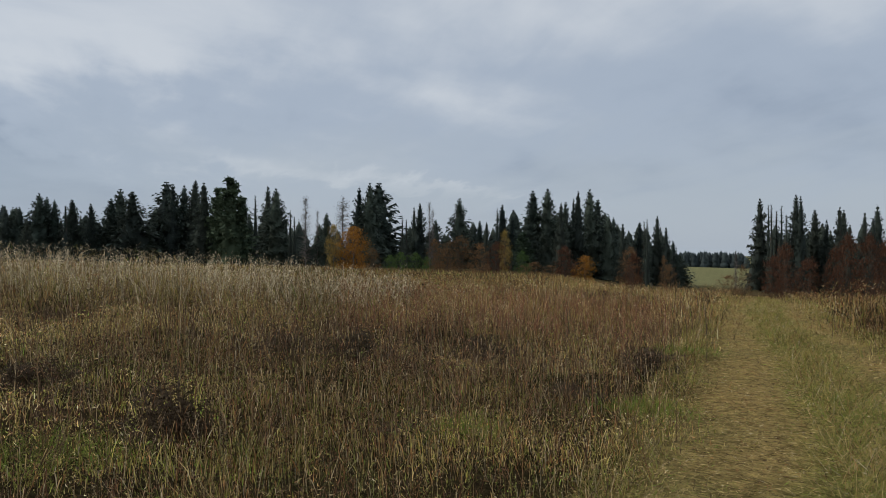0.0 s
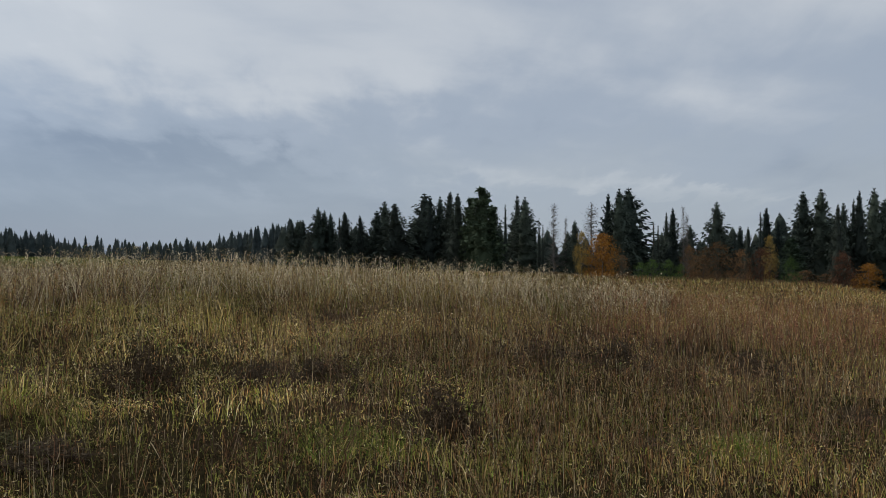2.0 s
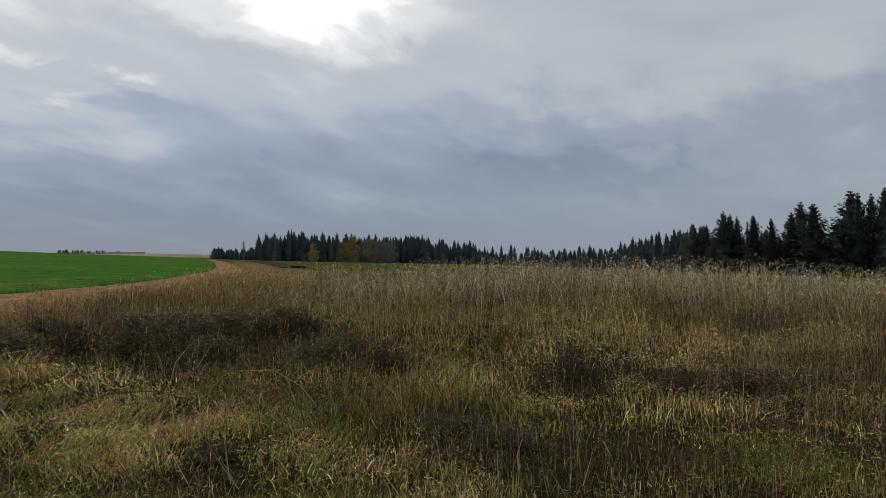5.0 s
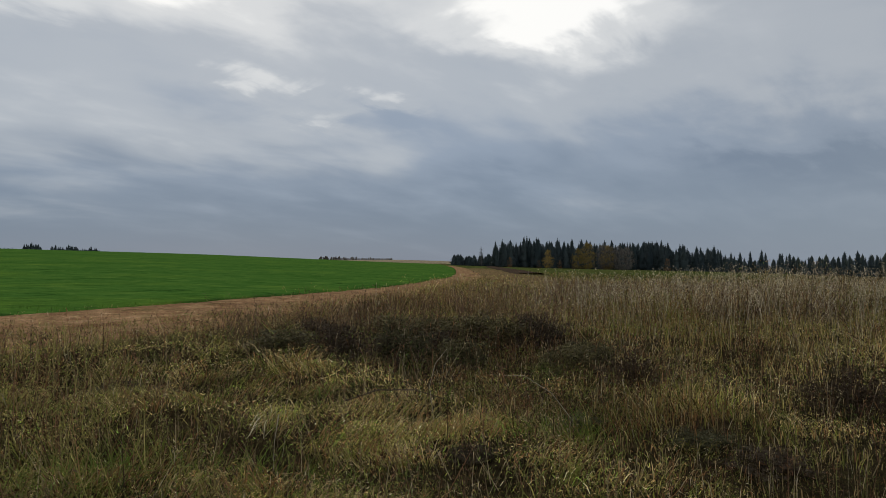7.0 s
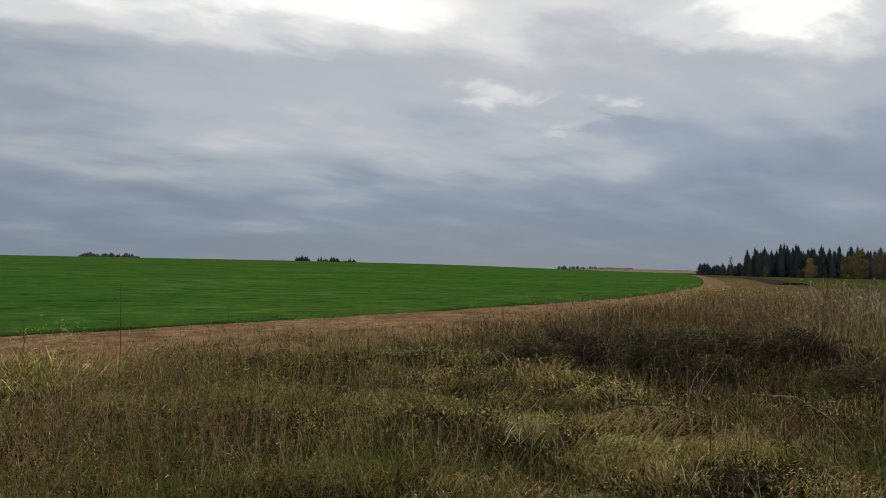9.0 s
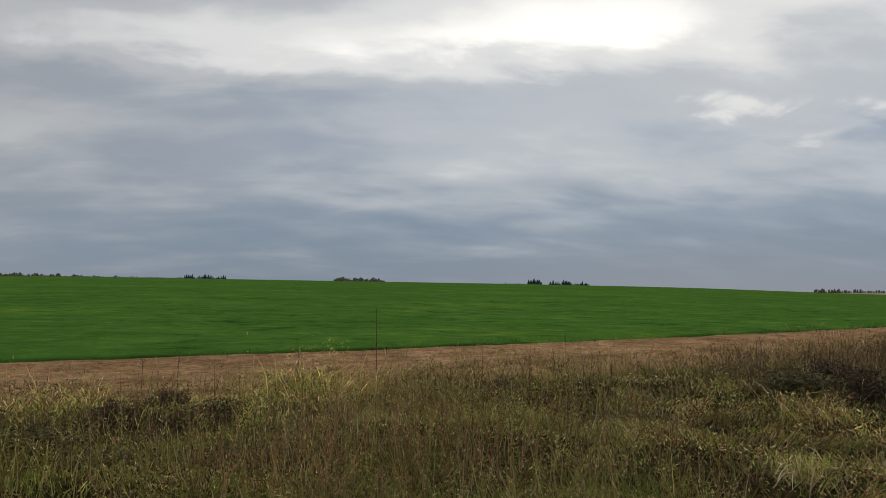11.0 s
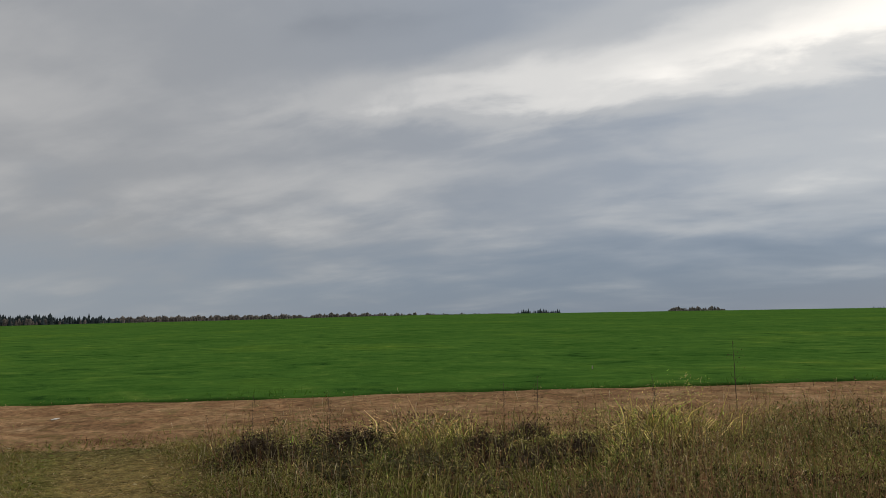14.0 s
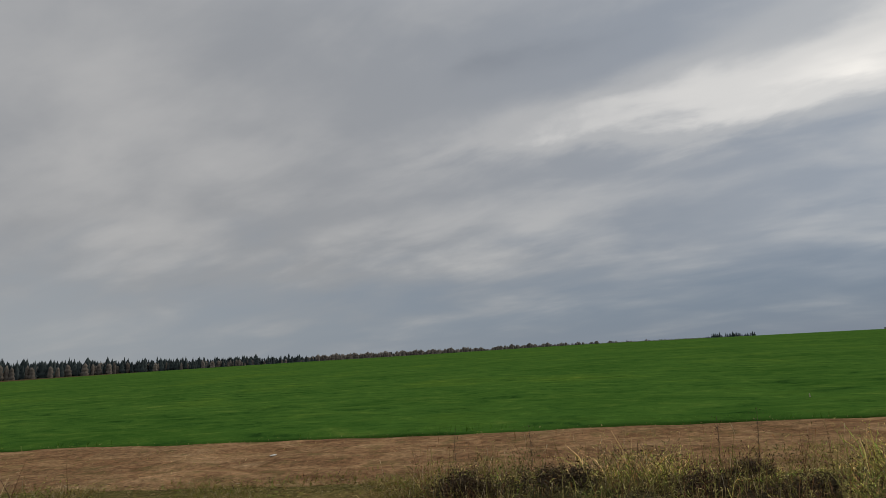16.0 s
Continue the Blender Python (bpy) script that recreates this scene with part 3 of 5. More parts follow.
def limbs(rs, count, reach, start, rise, thin=0.006):
    """Bare limbs round a trunk one unit high."""
    vs, fs, n = [], [], 0
    for _ in range(count):
        t = rs.uniform(start, 0.97)
        a = rs.rand() * math.tau
        ln = reach * (1.05 - t) ** 0.6 * rs.uniform(0.5, 1.2)
        p = np.array([(0, 0, t), (math.cos(a) * ln * 0.5, math.sin(a) * ln * 0.5, t + rise * ln * 0.4), (math.cos(a + 0.2) * ln, math.sin(a + 0.2) * ln, t + rise * ln * rs.uniform(0.6, 1.3))])
        v, f = tube(p, [thin, thin * 0.6, thin * 0.2], 3)
        vs.append(v)
        fs.append(f + n)
        n += len(v)
    return np.concatenate(vs), np.concatenate(fs)


def wooded(trunk, branches):
    """Trunk and limbs as one grown piece."""
    return np.concatenate([trunk[0], branches[0]]), np.concatenate([trunk[1], branches[1] + len(trunk[0])])


def far_crown(rs, slim, taper=0.8):
    """A small solid ragged cone, one unit high, for a tree on the skyline."""
    rings, sides = 7, 6
    v, f = [(0, 0, 1.0)], []
    for i in range(rings):
        t = 1 - (i + 1) / rings
        r = slim * (1 - t) ** taper * (1.0 if i % 2 else 0.72)
        for k in range(sides):
            a = math.tau * (k + 0.5 * (i % 2)) / sides
            q = r * rs.uniform(0.75, 1.25)
            v.append((q * math.cos(a), q * math.sin(a), t + rs.uniform(-0.03, 0.03)))
    for k in range(sides):
        f.append((0, 1 + k, 1 + (k + 1) % sides))
        for i in range(rings - 1):
            a, b = 1 + i * sides + k, 1 + i * sides + (k + 1) % sides
            f += [(a, a + sides, b), (b, a + sides, b + sides)]
    return np.array(v), np.array(f)


def make_conifer(name, seed, profile, mat, label, group, sparse=0.05, droop=0.5, whorls=30, boughs=11, stations=4, inside=0.55, tufted=False):
    rs = np.random.RandomState(seed)
    ob = empty_thing(name, label, "tree", group)
    v, f = tube([(0, 0, -0.05), (0, 0, 0.4), (0.003, 0, 0.97)], [0.016, 0.011, 0.002])
    child("trunk", v, f, BARK, ob)
    v, f = conifer(rs, profile, whorls, boughs, sparse, droop, stations, tufted)
    if inside:
        solid = core(rs, profile, inside)
        v, f = np.concatenate([v, solid[0]]), np.concatenate([f, solid[1] + len(v)])
    child("crown", v, f, mat, ob)
    return ob


def make_broadleaf(name, seed, mat, label, group, wide_=0.40, low=0.05, count=2200, size=0.025, stems=1):
    """A small tree, or with several stems a shrub that is leafy to the ground."""
    rs = np.random.RandomState(seed)
    ob = empty_thing(name, label, "tree" if stems == 1 else "shrub", group)
    if stems == 1:
        v, f = wooded(tube([(0, 0, -0.06), (0.01, 0.01, 0.4), (0, 0, 0.93)], [0.016, 0.010, 0.003]), limbs(rs, 40, wide_ * 1.0, 0.1, 1.1, 0.003))
        child("trunk", v, f, GREY_BARK, ob)
    else:
        for _ in range(stems):
            a, lean = rs.rand() * math.tau, rs.uniform(0.15, 0.8) * wide_
            top = np.array((math.cos(a) * lean, math.sin(a) * lean, rs.uniform(0.55, 0.97)))
            v, f = tube([(0.2 * top[0], 0.2 * top[1], -0.06), 0.55 * top + (0, 0, 0.04), top], [0.007, 0.005, 0.0015], 4)
            child("stem", v, f, BARK, ob)
    v, f = leafy(rs, count, wide_, low, size, 120, 0.055, stems > 1 or low < 0.03)
    child("crown", v, f, mat, ob)
    return ob


def make_bare(seed, label, group):
    rs = np.random.RandomState(seed)
    ob = empty_thing("bare_tree", label, "tree", group)
    v, f = wooded(tube([(0, 0, -0.05), (0.006, 0, 0.5), (0, 0, 1.0)], [0.013, 0.009, 0.002]), limbs(rs, 320, 0.22, 0.06, 0.25, 0.0030))
    child("trunk", v, f, GREY_BARK, ob)
    v, f = leafy(rs, 900, 0.12, 0.10, 0.007, 140, 0.03)
    child("dry_twigs", v, f, LARCH, ob)
    return ob


STAND, WOOD = "trees beyond the meadow", "trees of the wood across the field"
L_SPRUCE, L_FIR = "dark green pointed spruce at the meadow's far edge", "dark green blunt-topped fir at the meadow's far edge"
L_WOOD = "dark conifer in the wood across the field"
KINDS = {
    "wood": [make_conifer("conifer", i, p, HAZY_NEEDLES, L_WOOD, WOOD, 0.04, 0.45, 17, 8, 2, 0.62) for i, p in ((21, pointed(0.30)), (22, pointed(0.24)), (23, rounded(0.27)), (26, rounded(0.21)))],
    "spruce": [make_conifer("spruce_tree", i, pointed(w), NEEDLES, L_SPRUCE, STAND, sp) for i, w, sp in ((1, 0.24, 0.10), (2, 0.22, 0.22), (3, 0.27, 0.06))],
    "back": [make_conifer("spruce_tree", i, p, NEEDLES, "dark spruce in the second row of the stand", STAND, 0.04, 0.4, 16, 7, 2, 0.85) for i, p in ((24, pointed(0.25)), (25, rounded(0.22)))],
    "thin": [make_conifer("spruce_tree", 4, pointed(0.08), NEEDLES, "slender half-bare spruce in a group", STAND, 0.25, 0.7, 34, 6, 2, 0.35)],
    "column": [make_conifer("spruce_tree", i, rounded(w), NEEDLES, "tall narrow dark spruce beside a meadow track", STAND, 0.12, 0.8) for i, w in ((27, 0.18), (28, 0.20))],
    "fir": [make_conifer("fir_tree", i, rounded(w), FIR, L_FIR, STAND, 0.06, 0.35) for i, w in ((5, 0.24), (6, 0.22), (7, 0.26))],
    "pine": [make_conifer("pine_tree", 8, broad(0.24), PINE, "broad green pine among dark spruces", STAND, 0.10, 0.25, 22, 8, 4, 0.45, True)],
    "bare": [make_bare(9, "grey leafless larch among spruces", STAND), make_bare(10, "grey leafless larch among spruces", STAND)],
    "orange": [make_broadleaf("birch_tree", 11, ORANGE, "round orange birch before dark spruces", STAND, 0.44, 0.0, 5200, 0.017)],
    "rust": [make_broadleaf("shrub", 12, RUST, "rust-red autumn shrub before spruces", STAND, 0.5, 0.0, 3000, 0.018, 7)],
    "brown": [make_broadleaf("shrub", 13, BROWN, "brown half-bare autumn shrub before spruces", STAND, 0.5, 0.0, 2600, 0.016, 8)],
    "yellow": [make_broadleaf("birch_tree", 14, YELLOW, "yellow-leaved young birch among conifers", STAND, 0.34, 0.05, 3600, 0.017)],
    "grey": [make_broadleaf("birch_tree", 16, FAR_BIRCH, "bare grey-brown birch in a conifer wood", WOOD, 0.36, 0.05, 2200, 0.016)],
    "willow": [make_broadleaf("shrub", 15, WILLOW, "grey-green willow shrub behind the meadow", STAND, 0.6, 0.0, 1500, 0.026, 6)],
}
GIRTH = {"spruce": 0.118, "fir": 0.122, "column": 0.115, "thin": 0.038, "pine": 0.15, "bare": 0.17, "orange": 0.46, "yellow": 0.35, "brown": 0.40, "rust": 0.40, "willow": 0.6}
for _kind in KINDS.values():
    for _ob in _kind:
        _ob.location = (0, 0, 0)
used = set()
pick_rs = np.random.RandomState(99)


def plant(kind, az, top, dist, wide_=1.0, half=0.0):
    """Stand a tree at that bearing and distance; its top shows at that angle above the eye's level. half: its crown's half-width in metres."""
    x, y = -dist * math.sin(radians(az)), dist * math.cos(radians(az))
    z = float(land(x, y)) - 0.1
    tall = EYE + dist * math.tan(radians(top)) - z
    if half:
        wide_ = min(half * dist / 150 / (tall * GIRTH[kind]), 2.0)
    kinds = KINDS[kind]
    ob = kinds[pick_rs.randint(len(kinds))]
    m = Matrix.LocRotScale((x, y, z), Euler((0, 0, pick_rs.rand() * math.tau)), (tall * wide_, tall * wide_, tall))
    if ob.name in used:
        return copy_thing(ob, m @ Matrix.Diagonal((*(1 / v for v in ob.scale), 1)))
    used.add(ob.name)
    ob.matrix_basis = m
    return ob


# the stand straight ahead: bearing, angle of the top, half-width
for az, top, half in [(30.6, 2.79, 1.5), (30.17, 2.84, 1.4), (29.78, 2.88, 1.3), (28.61, 3.84, 2.3), (28.17, 3.62, 1.5), (27.69, 3.45, 1.3), (24.15, 3.63, 2.0), (23.57, 4.36, 2.3), (20.48, 4.99, 3.5), (20.06, 4.84, 1.8), (19.28, 4.74, 1.7), (12.7, 4.64, 2.4), (8.94, 2.81, 1.5), (6.45, 4.82, 1.7), (5.63, 5.17, 2.2), (4.93, 5.22, 3.5), (1.79, 3.63, 1.6), (0.57, 2.36, 1.6), (-1.27, 4.02, 2.1), (-2.84, 2.23, 1.2), (-4.59, 3.49, 1.8), (-5.32, 2.66, 1.3), (-6.93, 4.6, 2.2), (-8.04, 4.71, 2.3), (-9.41, 3.71, 1.5), (-11.23, 4.63, 2.2), (-11.82, 3.85, 2.3), (-12.58, 2.73, 1.5), (-12.99, 2.47, 1.4), (-14.89, 2.07, 1.5), (-17.27, 0.67, 1.2), (-17.79, -0.38, 1.5)]:
    plant("fir", az, top, 150 + pick_rs.uniform(-7, 7), half=half)
for az, top, half in [(29.35, 2.02, 1.0), (26.62, 3.52, 1.7), (26.09, 2.36, 1.0), (25.45, 3.24, 1.4), (24.91, 1.98, 0.9), (22.79, 4.23, 2.8), (18.5, 5.13, 2.1), (17.91, 4.99, 2.0), (13.32, 4.8, 2.0), (2.23, 3.32, 1.0), (-3.37, 2.14, 1.0), (-9.07, 3.63, 1.2), (-13.65, 2.0, 1.3), (-16.15, 2.56, 1.3), (-16.79, 1.68, 1.3), (-26.69, 2.85, 1.6), (-27.42, 2.1, 1.3), (-28.2, 2.97, 1.5), (-28.44, 2.77, 1.4), (-28.81, 1.76, 1.0), (-29.68, 2.58, 1.3), (-30.43, 2.98, 1.8), (-30.17, 2.12, 1.2), (-31.62, 2.64, 1.5), (-32.32, 3.29, 1.7)]:
    plant("spruce", az, top, 148 + pick_rs.uniform(-8, 8), half=half)
for az, top, half in [(-23.2, 3.66, 2.0), (-25.52, 3.87, 2.0), (-25.81, 3.78, 1.5), (-10.35, 4.51, 1.5), (-10.01, 3.92, 1.0)]:
    plant("column", az, top, 146 + pick_rs.uniform(-4, 4), half=half)
for az, top, half in [(27.04, 3.04, 0.8), (14.23, 4.07, 0.8), (11.65, 3.04, 0.6), (11.36, 2.49, 0.6), (3.15, 2.62, 0.7), (2.84, 2.32, 0.7), (-4.19, 3.23, 0.7), (-15.21, 2.11, 0.6), (-15.42, 2.32, 0.7), (-23.75, 3.24, 0.7), (-23.93, 3.24, 0.7), (-24.26, 2.79, 0.7), (-24.59, 3.18, 0.7), (-24.88, 2.46, 0.7), (-29.18, 0.8, 0.6)]:
    plant("thin", az, top, 145 + pick_rs.uniform(-5, 5), half=half)
for az, top, half in [(16.95, 4.51, 2.1), (16.03, 5.33, 3.8), (15.21, 3.84, 2.1), (-6.15, 1.26, 2.3)]:
    plant("pine", az, top, 139 + pick_rs.uniform(-2, 2), half=half)
for az, top, half in [(10.52, 3.95, 1.7), (9.63, 2.93, 0.8), (7.7, 4.07, 2.5), (1.05, 3.58, 1.0), (0.79, 3.02, 0.9), (-21.59, -0.08, 0.7)]:
    plant("bare", az, top, 144 + pick_rs.uniform(-3, 3), half=half)
for az, top, half in [(6.93, 1.56, 4.4), (-10.85, -0.6, 2.8)]:
    plant("orange", az, top, 126 + pick_rs.uniform(-0, 0), half=half)
for az, top, half in [(8.43, 1.69, 1.8), (-4.76, 1.26, 1.4)]:
    plant("yellow", az, top, 129 + pick_rs.uniform(-2, 2), half=half)
for az, top, half in [(-1.36, 0.92, 2.8), (-0.48, 0.57, 2.3), (-2.89, 0.39, 2.3), (-0.26, 0.04, 2.3), (0.61, 0.7, 1.8), (-7.01, -1.04, 2.9), (-6.15, -1.26, 2.3), (-16.63, -0.59, 1.0), (-17.03, -1.21, 1.8), (-14.19, 0.04, 2.2), (-8.3, -1.26, 1.8), (-21.13, -1.92, 2.5), (-22.08, -1.18, 1.8), (5.41, 0.04, 1.4)]:
    plant("brown", az, top, 123 + pick_rs.uniform(-4, 4), half=half)
for az, top, half in [(-4.19, 0.48, 2.3), (-9.37, 0.17, 2.0), (-28.68, 0.88, 2.5), (-30.01, 0.87, 2.3), (-28.0, 0.04, 2.1), (-24.84, 0.24, 2.3), (-24.12, -0.56, 2.3), (-30.82, 0.41, 2.1), (-14.4, -0.38, 1.8), (-26.27, -0.75, 2.3)]:
    plant("rust", az, top, 122 + pick_rs.uniform(-4, 4), half=half)
for az, top, half in [(4.11, -0.48, 1.8), (3.24, -0.26, 2.1), (2.14, -0.31, 1.8), (1.27, -0.61, 1.4), (-6.15, -0.17, 1.8)]:
    plant("willow", az, top, 119 + pick_rs.uniform(-2, 2), half=half)
# the dark second row behind
for k in range(74):
    az = -16.5 + 48.0 * (k + pick_rs.rand()) / 74
    plant("back", az, pick_rs.uniform(1.2, 2.4) + (0.7 if az > 12 or -13 < az < -5 else -0.2), 160 + pick_rs.uniform(0, 14), 1.6)
for k in range(22):
    plant("back", -34.5 + 11.8 * (k + pick_rs.rand()) / 22, pick_rs.uniform(0.9, 1.9), 156 + pick_rs.uniform(0, 12), 1.25)

for k in range(46):
    u = (k + pick_rs.rand()) / 46
    plant("back", 31 + 16 * u, 1.5 - 0.7 * u + pick_rs.uniform(-0.2, 0.2), 178 + 115 * u + pick_rs.uniform(0, 12), 1.5)

# the edge draws away to the north-west, then the wood across the field
for k in range(70):
    u = (k + pick_rs.rand() * 0.8) / 70
    az = 30.5 + 16.0 * u
    plant("wood", az, max(0.9, 2.8 - 1.55 * min(1, u * 2.4) + pick_rs.uniform(-0.65, 0.40)), 165 + 110 * u + pick_rs.uniform(0, 20), 1.1)
for k in range(150):
    u = (k + pick_rs.rand() * 0.8) / 150
    az = 46.2 + 17.2 * u
    top = np.interp(az, [46.2, 47.2, 48.5, 51, 54, 57, 61, 63.4], [0.9, 1.75, 1.6, 2.15, 2.15, 2.2, 2.45, 2.2])
    plant("wood", az, top + pick_rs.uniform(-0.35, 0.38), 290 + pick_rs.uniform(0, 26), 1.15)
for az, top in [(56.3, 2.1), (57.0, 1.7), (59.3, 1.6), (54.8, 1.9)]:
    plant("yellow", az, top, 278, 1.0)
for az, top in [(55.2, 2.05), (54.6, 1.9), (54.0, 1.85), (53.4, 1.8)]:
    plant("grey", az, top, 278, 1.1)
for az, top in [(62.2, 1.1), (60.0, 0.9), (58.4, 0.9), (57.4, 0.8), (50.5, 1.0)]:
    plant("brown", az, top, 280, 0.65)
for az in (64.4,):
    plant("bare", az, 1.95, 300)
for k in range(36):
    plant("wood", 63.3 + 3.2 * (k + pick_rs.rand()) / 36, pick_rs.uniform(0.95, 1.5), 330 + pick_rs.uniform(0, 20), 2.1)
plant("spruce", 63.4, 2.0, 300)


def far_wood(name, label, spans, mat, slim, round_=False):
    """Woods too far off to count: small ragged trees, one mesh."""
    vs, n, fs = [], 0, []
    rs = np.random.RandomState(len(spans) + 40)
    for a0, a1, dist, top0, top1, count in spans:
        for k in range(count):
            u = (k + rs.rand()) / count
            az, d = a0 + (a1 - a0) * u, dist + rs.uniform(0, 40)
            x, y = -d * math.sin(radians(az)), d * math.cos(radians(az))
            z = float(land(x, y)) - 0.3
            ends = min(1.0, 6 * u * (1 - u) + 0.55)
            dip = 0.20 * rs.rand() ** 1.6 if round_ else 0.30 * rs.rand() ** 0.9
            top = EYE + d * math.tan(radians(top0 + (top1 - top0) * u - dip + 0.06 * math.sin(az * 5.1) + 0.04 * math.sin(az * 13.7))) - z
            top = max(2.0, top * ends)
            v, f = far_crown(rs, slim * rs.uniform(0.7, 1.5), rs.uniform(0.28, 0.45) if round_ else rs.uniform(0.55, 1.0))
            vs.append(v * top + (x, y, z))
            fs.append(f + n)
            n += len(v)
    ob = new(name, mesh_data(name, np.concatenate(vs), np.concatenate(fs), mat))
    return tagged(ob, label, "woods", kind="stuff")


far_wood("far_woods", "dark conifer woods on the skyline", [(92.2, 95.3, 640, 1.70, 1.86, 60), (95.8, 96.9, 640, 2.0, 1.96, 22), (97.2, 98.7, 660, 1.78, 1.70, 9), (119.7, 123.1, 700, 2.0, 1.95, 60), (126, 139, 800, 1.70, 1.84, 30), (139, 153, 800, 1.76, 1.74, 60), (152, 176, 705, 1.72, 1.90, 380), (151.5, 176, 700, 1.84, 2.08, 90), (108.3, 111.2, 626, 1.9, 2.0, 22), (-22.5, -15, 760, -0.16, -0.12, 220)], HAZY_NEEDLES, 0.24)
far_wood("far_birch_woods", "bare brown birch woods on the skyline", [(107.9, 111.8, 620, 1.86, 1.92, 90), (123, 139, 790, 1.66, 1.88, 420), (139, 153.5, 780, 1.80, 1.64, 420), (157, 160.5, 696, 1.55, 1.6, 24), (166, 168, 696, 1.65, 1.62, 16), (120, 125.5, 700, 1.8, 1.68, 30), (71.2, 76.8, 900, 1.02, 1.24, 90), (149, 150.2, 770, 1.7, 1.68, 14), (153, 176, 690, 1.5, 1.6, 60)], FAR_BIRCH, 0.26, True)

# ---- meadow plants ----
STRAW, PALE, OLIVE, GREEN, FRESH, RUSTY, UMBER = ((0.43, 0.320, 0.150), (0.55, 0.46, 0.30), (0.27, 0.220, 0.066), (0.195, 0.200, 0.042), (0.18, 0.265, 0.045), (0.28, 0.145, 0.060), (0.070, 0.045, 0.031))
rng = np.random.RandomState(7)


def scatter(count, r0, r1, a0, a1, power):
    """Places in a fan round the standpoint: more to the square metre near by."""
    u = rng.rand(count)
    k = 2 - power
    r = (r0 ** k + u * (r1 ** k - r0 ** k)) ** (1 / k)
    a = np.radians(rng.uniform(a0, a1, count))
    return -r * np.sin(a), r * np.cos(a), r


def spot(x, y, cx, cy, rad):
    return np.exp(-((x - cx) ** 2 + (y - cy) ** 2) / (rad * rad))


def blades(x, y, z, h, w, lean, way, col, tip, segments):
    """One tapering curved blade for each place: triangles, and a tint from root to tip."""
    n = len(x)
    face = rng.uniform(0, math.tau, n)
    fx, fy = np.cos(face) * w / 2, np.sin(face) * w / 2
    dx, dy = np.cos(way), np.sin(way)
    base = np.stack([x, y, z - 0.02], 1)
    side = np.stack([fx, fy, 0 * fx], 1)

    def at(t):
        run = lean * h * t ** 1.7
        rise = h * t * np.sqrt(np.clip(1 - (lean * t * 0.75) ** 2, 0.04, 1))
        return base + np.stack([dx * run, dy * run, rise], 1)

    if segments == 1:
        v = np.stack([base - side, base + side, at(1.0)], 1)
        f = np.arange(3 * n).reshape(n, 3)
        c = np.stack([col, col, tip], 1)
    else:
        m = at(0.55)
        v = np.stack([base - side * 0.8, base + side * 0.8, m - side, m + side, at(1.0)], 1)
        k = 5 * np.arange(n)[:, None]
        f = np.concatenate([k + [0, 1, 3], k + [0, 3, 2], k + [2, 3, 4]])
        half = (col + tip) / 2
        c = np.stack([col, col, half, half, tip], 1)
    return v.reshape(-1, 3), f, c.reshape(-1, 3)


def joined(pieces):
    vs, fs, cs, n = [], [], [], 0
    for v, f, c in pieces:
        vs.append(v)
        fs.append(f + n)
        cs.append(c)
        n += len(v)
    return np.concatenate(vs), np.concatenate(fs), np.concatenate(cs)


def pick(weights, colours, n):
    """For each place one of the colours, by its weights (one column for each colour)."""
    w = np.cumsum(weights, 1)
    k = (rng.rand(n, 1) * w[:, -1:] > w).sum(1)
    return np.array(colours)[np.clip(k, 0, len(colours) - 1)]


BROWN_PATCHES = [(-1.3, 13.4, 2.4), (3.4, 12.6, 1.0), (-2.4, 11.0, 1.2), (1.7, 8.4, 0.7), (-4.5, 7.6, 0.8), (-13.8, 13.4, 1.6), (-13.5, 5.6, 2.0), (-12, -2.2, 1.2), (3.4, 14.2, 0.8), (18, 38, 3.0), (-3.5, 4.8, .6), (-8.6, 5.6, 0.9), (-11.2, 3.2, 1.9), (0.2, 9.6, 0.8), (4.2, 11.2, 0.7), (-4.4, 12.0, 0.7), (-2.6, 13.4, 1.0), (-16.0, 1.6, 1.6), (-18.0, 4.0, 2.2), (-21.5, 6.0, 2.6)]
# clumps of weeds: kind, place, width, height
OLIVE_MASS = [(2, -11.96, 1.78, 1.2, .52), (1, -10.84, 2.37, 1.1, .65), (2, -11.17, 3.28, 0.95, .66), (1, -11.93, 4.27, 1.0, .55), (2, -14.9, 4.6, 1.3, .45), (1, -14.4, 2.9, 1.3, .45), (2, -12.25, 5.85, 1.1, .62), (0, -11.74, 6.3, 0.9, .62), (2, -9.0, 5.17, 0.8, .55), (2, -10.36, 4.08, 0.85, .55), (2, -13.7, 4.9, 1.3, .55), (2, -13.5, 5.8, 1.3, .55), (1, -12.6, 6.5, 1.3, .55)]
BROWN_CLUMPS = [(2, -9.3, 5.6, 0.9, .45), (0, -8.1, 5.4, 0.8, .42), (0, -6.2, 6.9, 0.9, .5), (0, -4.96, 7.34, 0.8, .3), (1, -4.3, 7.7, 0.85, .3), (0, -2.3, 6.3, 0.85, .5), (0, -5.7, 2.1, 0.45, .12), (1, 3.0, 10.95, 1.0, .35), (1, -1.3, 11.1, 1.1, .45), (0, -2.45, 11.2, 1.0, .42), (1, 0.6, 11.6, 1.0, .4)]
VERGE_CLUMPS = [(0, -5.8, -8.2, 0.8, .42), (1, -6.8, -7.35, 0.8, .38), (0, -7.7, -6.2, 0.65, .36), (1, -7.9, -5.0, 0.8, .34), (2, -6.3, -6.0, 0.8, .30), (1, -5.9, -8.1, 0.9, .34), (2, -5.8, -6.8, 0.8, .32), (1, -6.6, -7.6, 0.9, .36), (0, -10.4, -5.2, 0.7, .34), (0, -9.7, -0.5, 0.6, .22)]
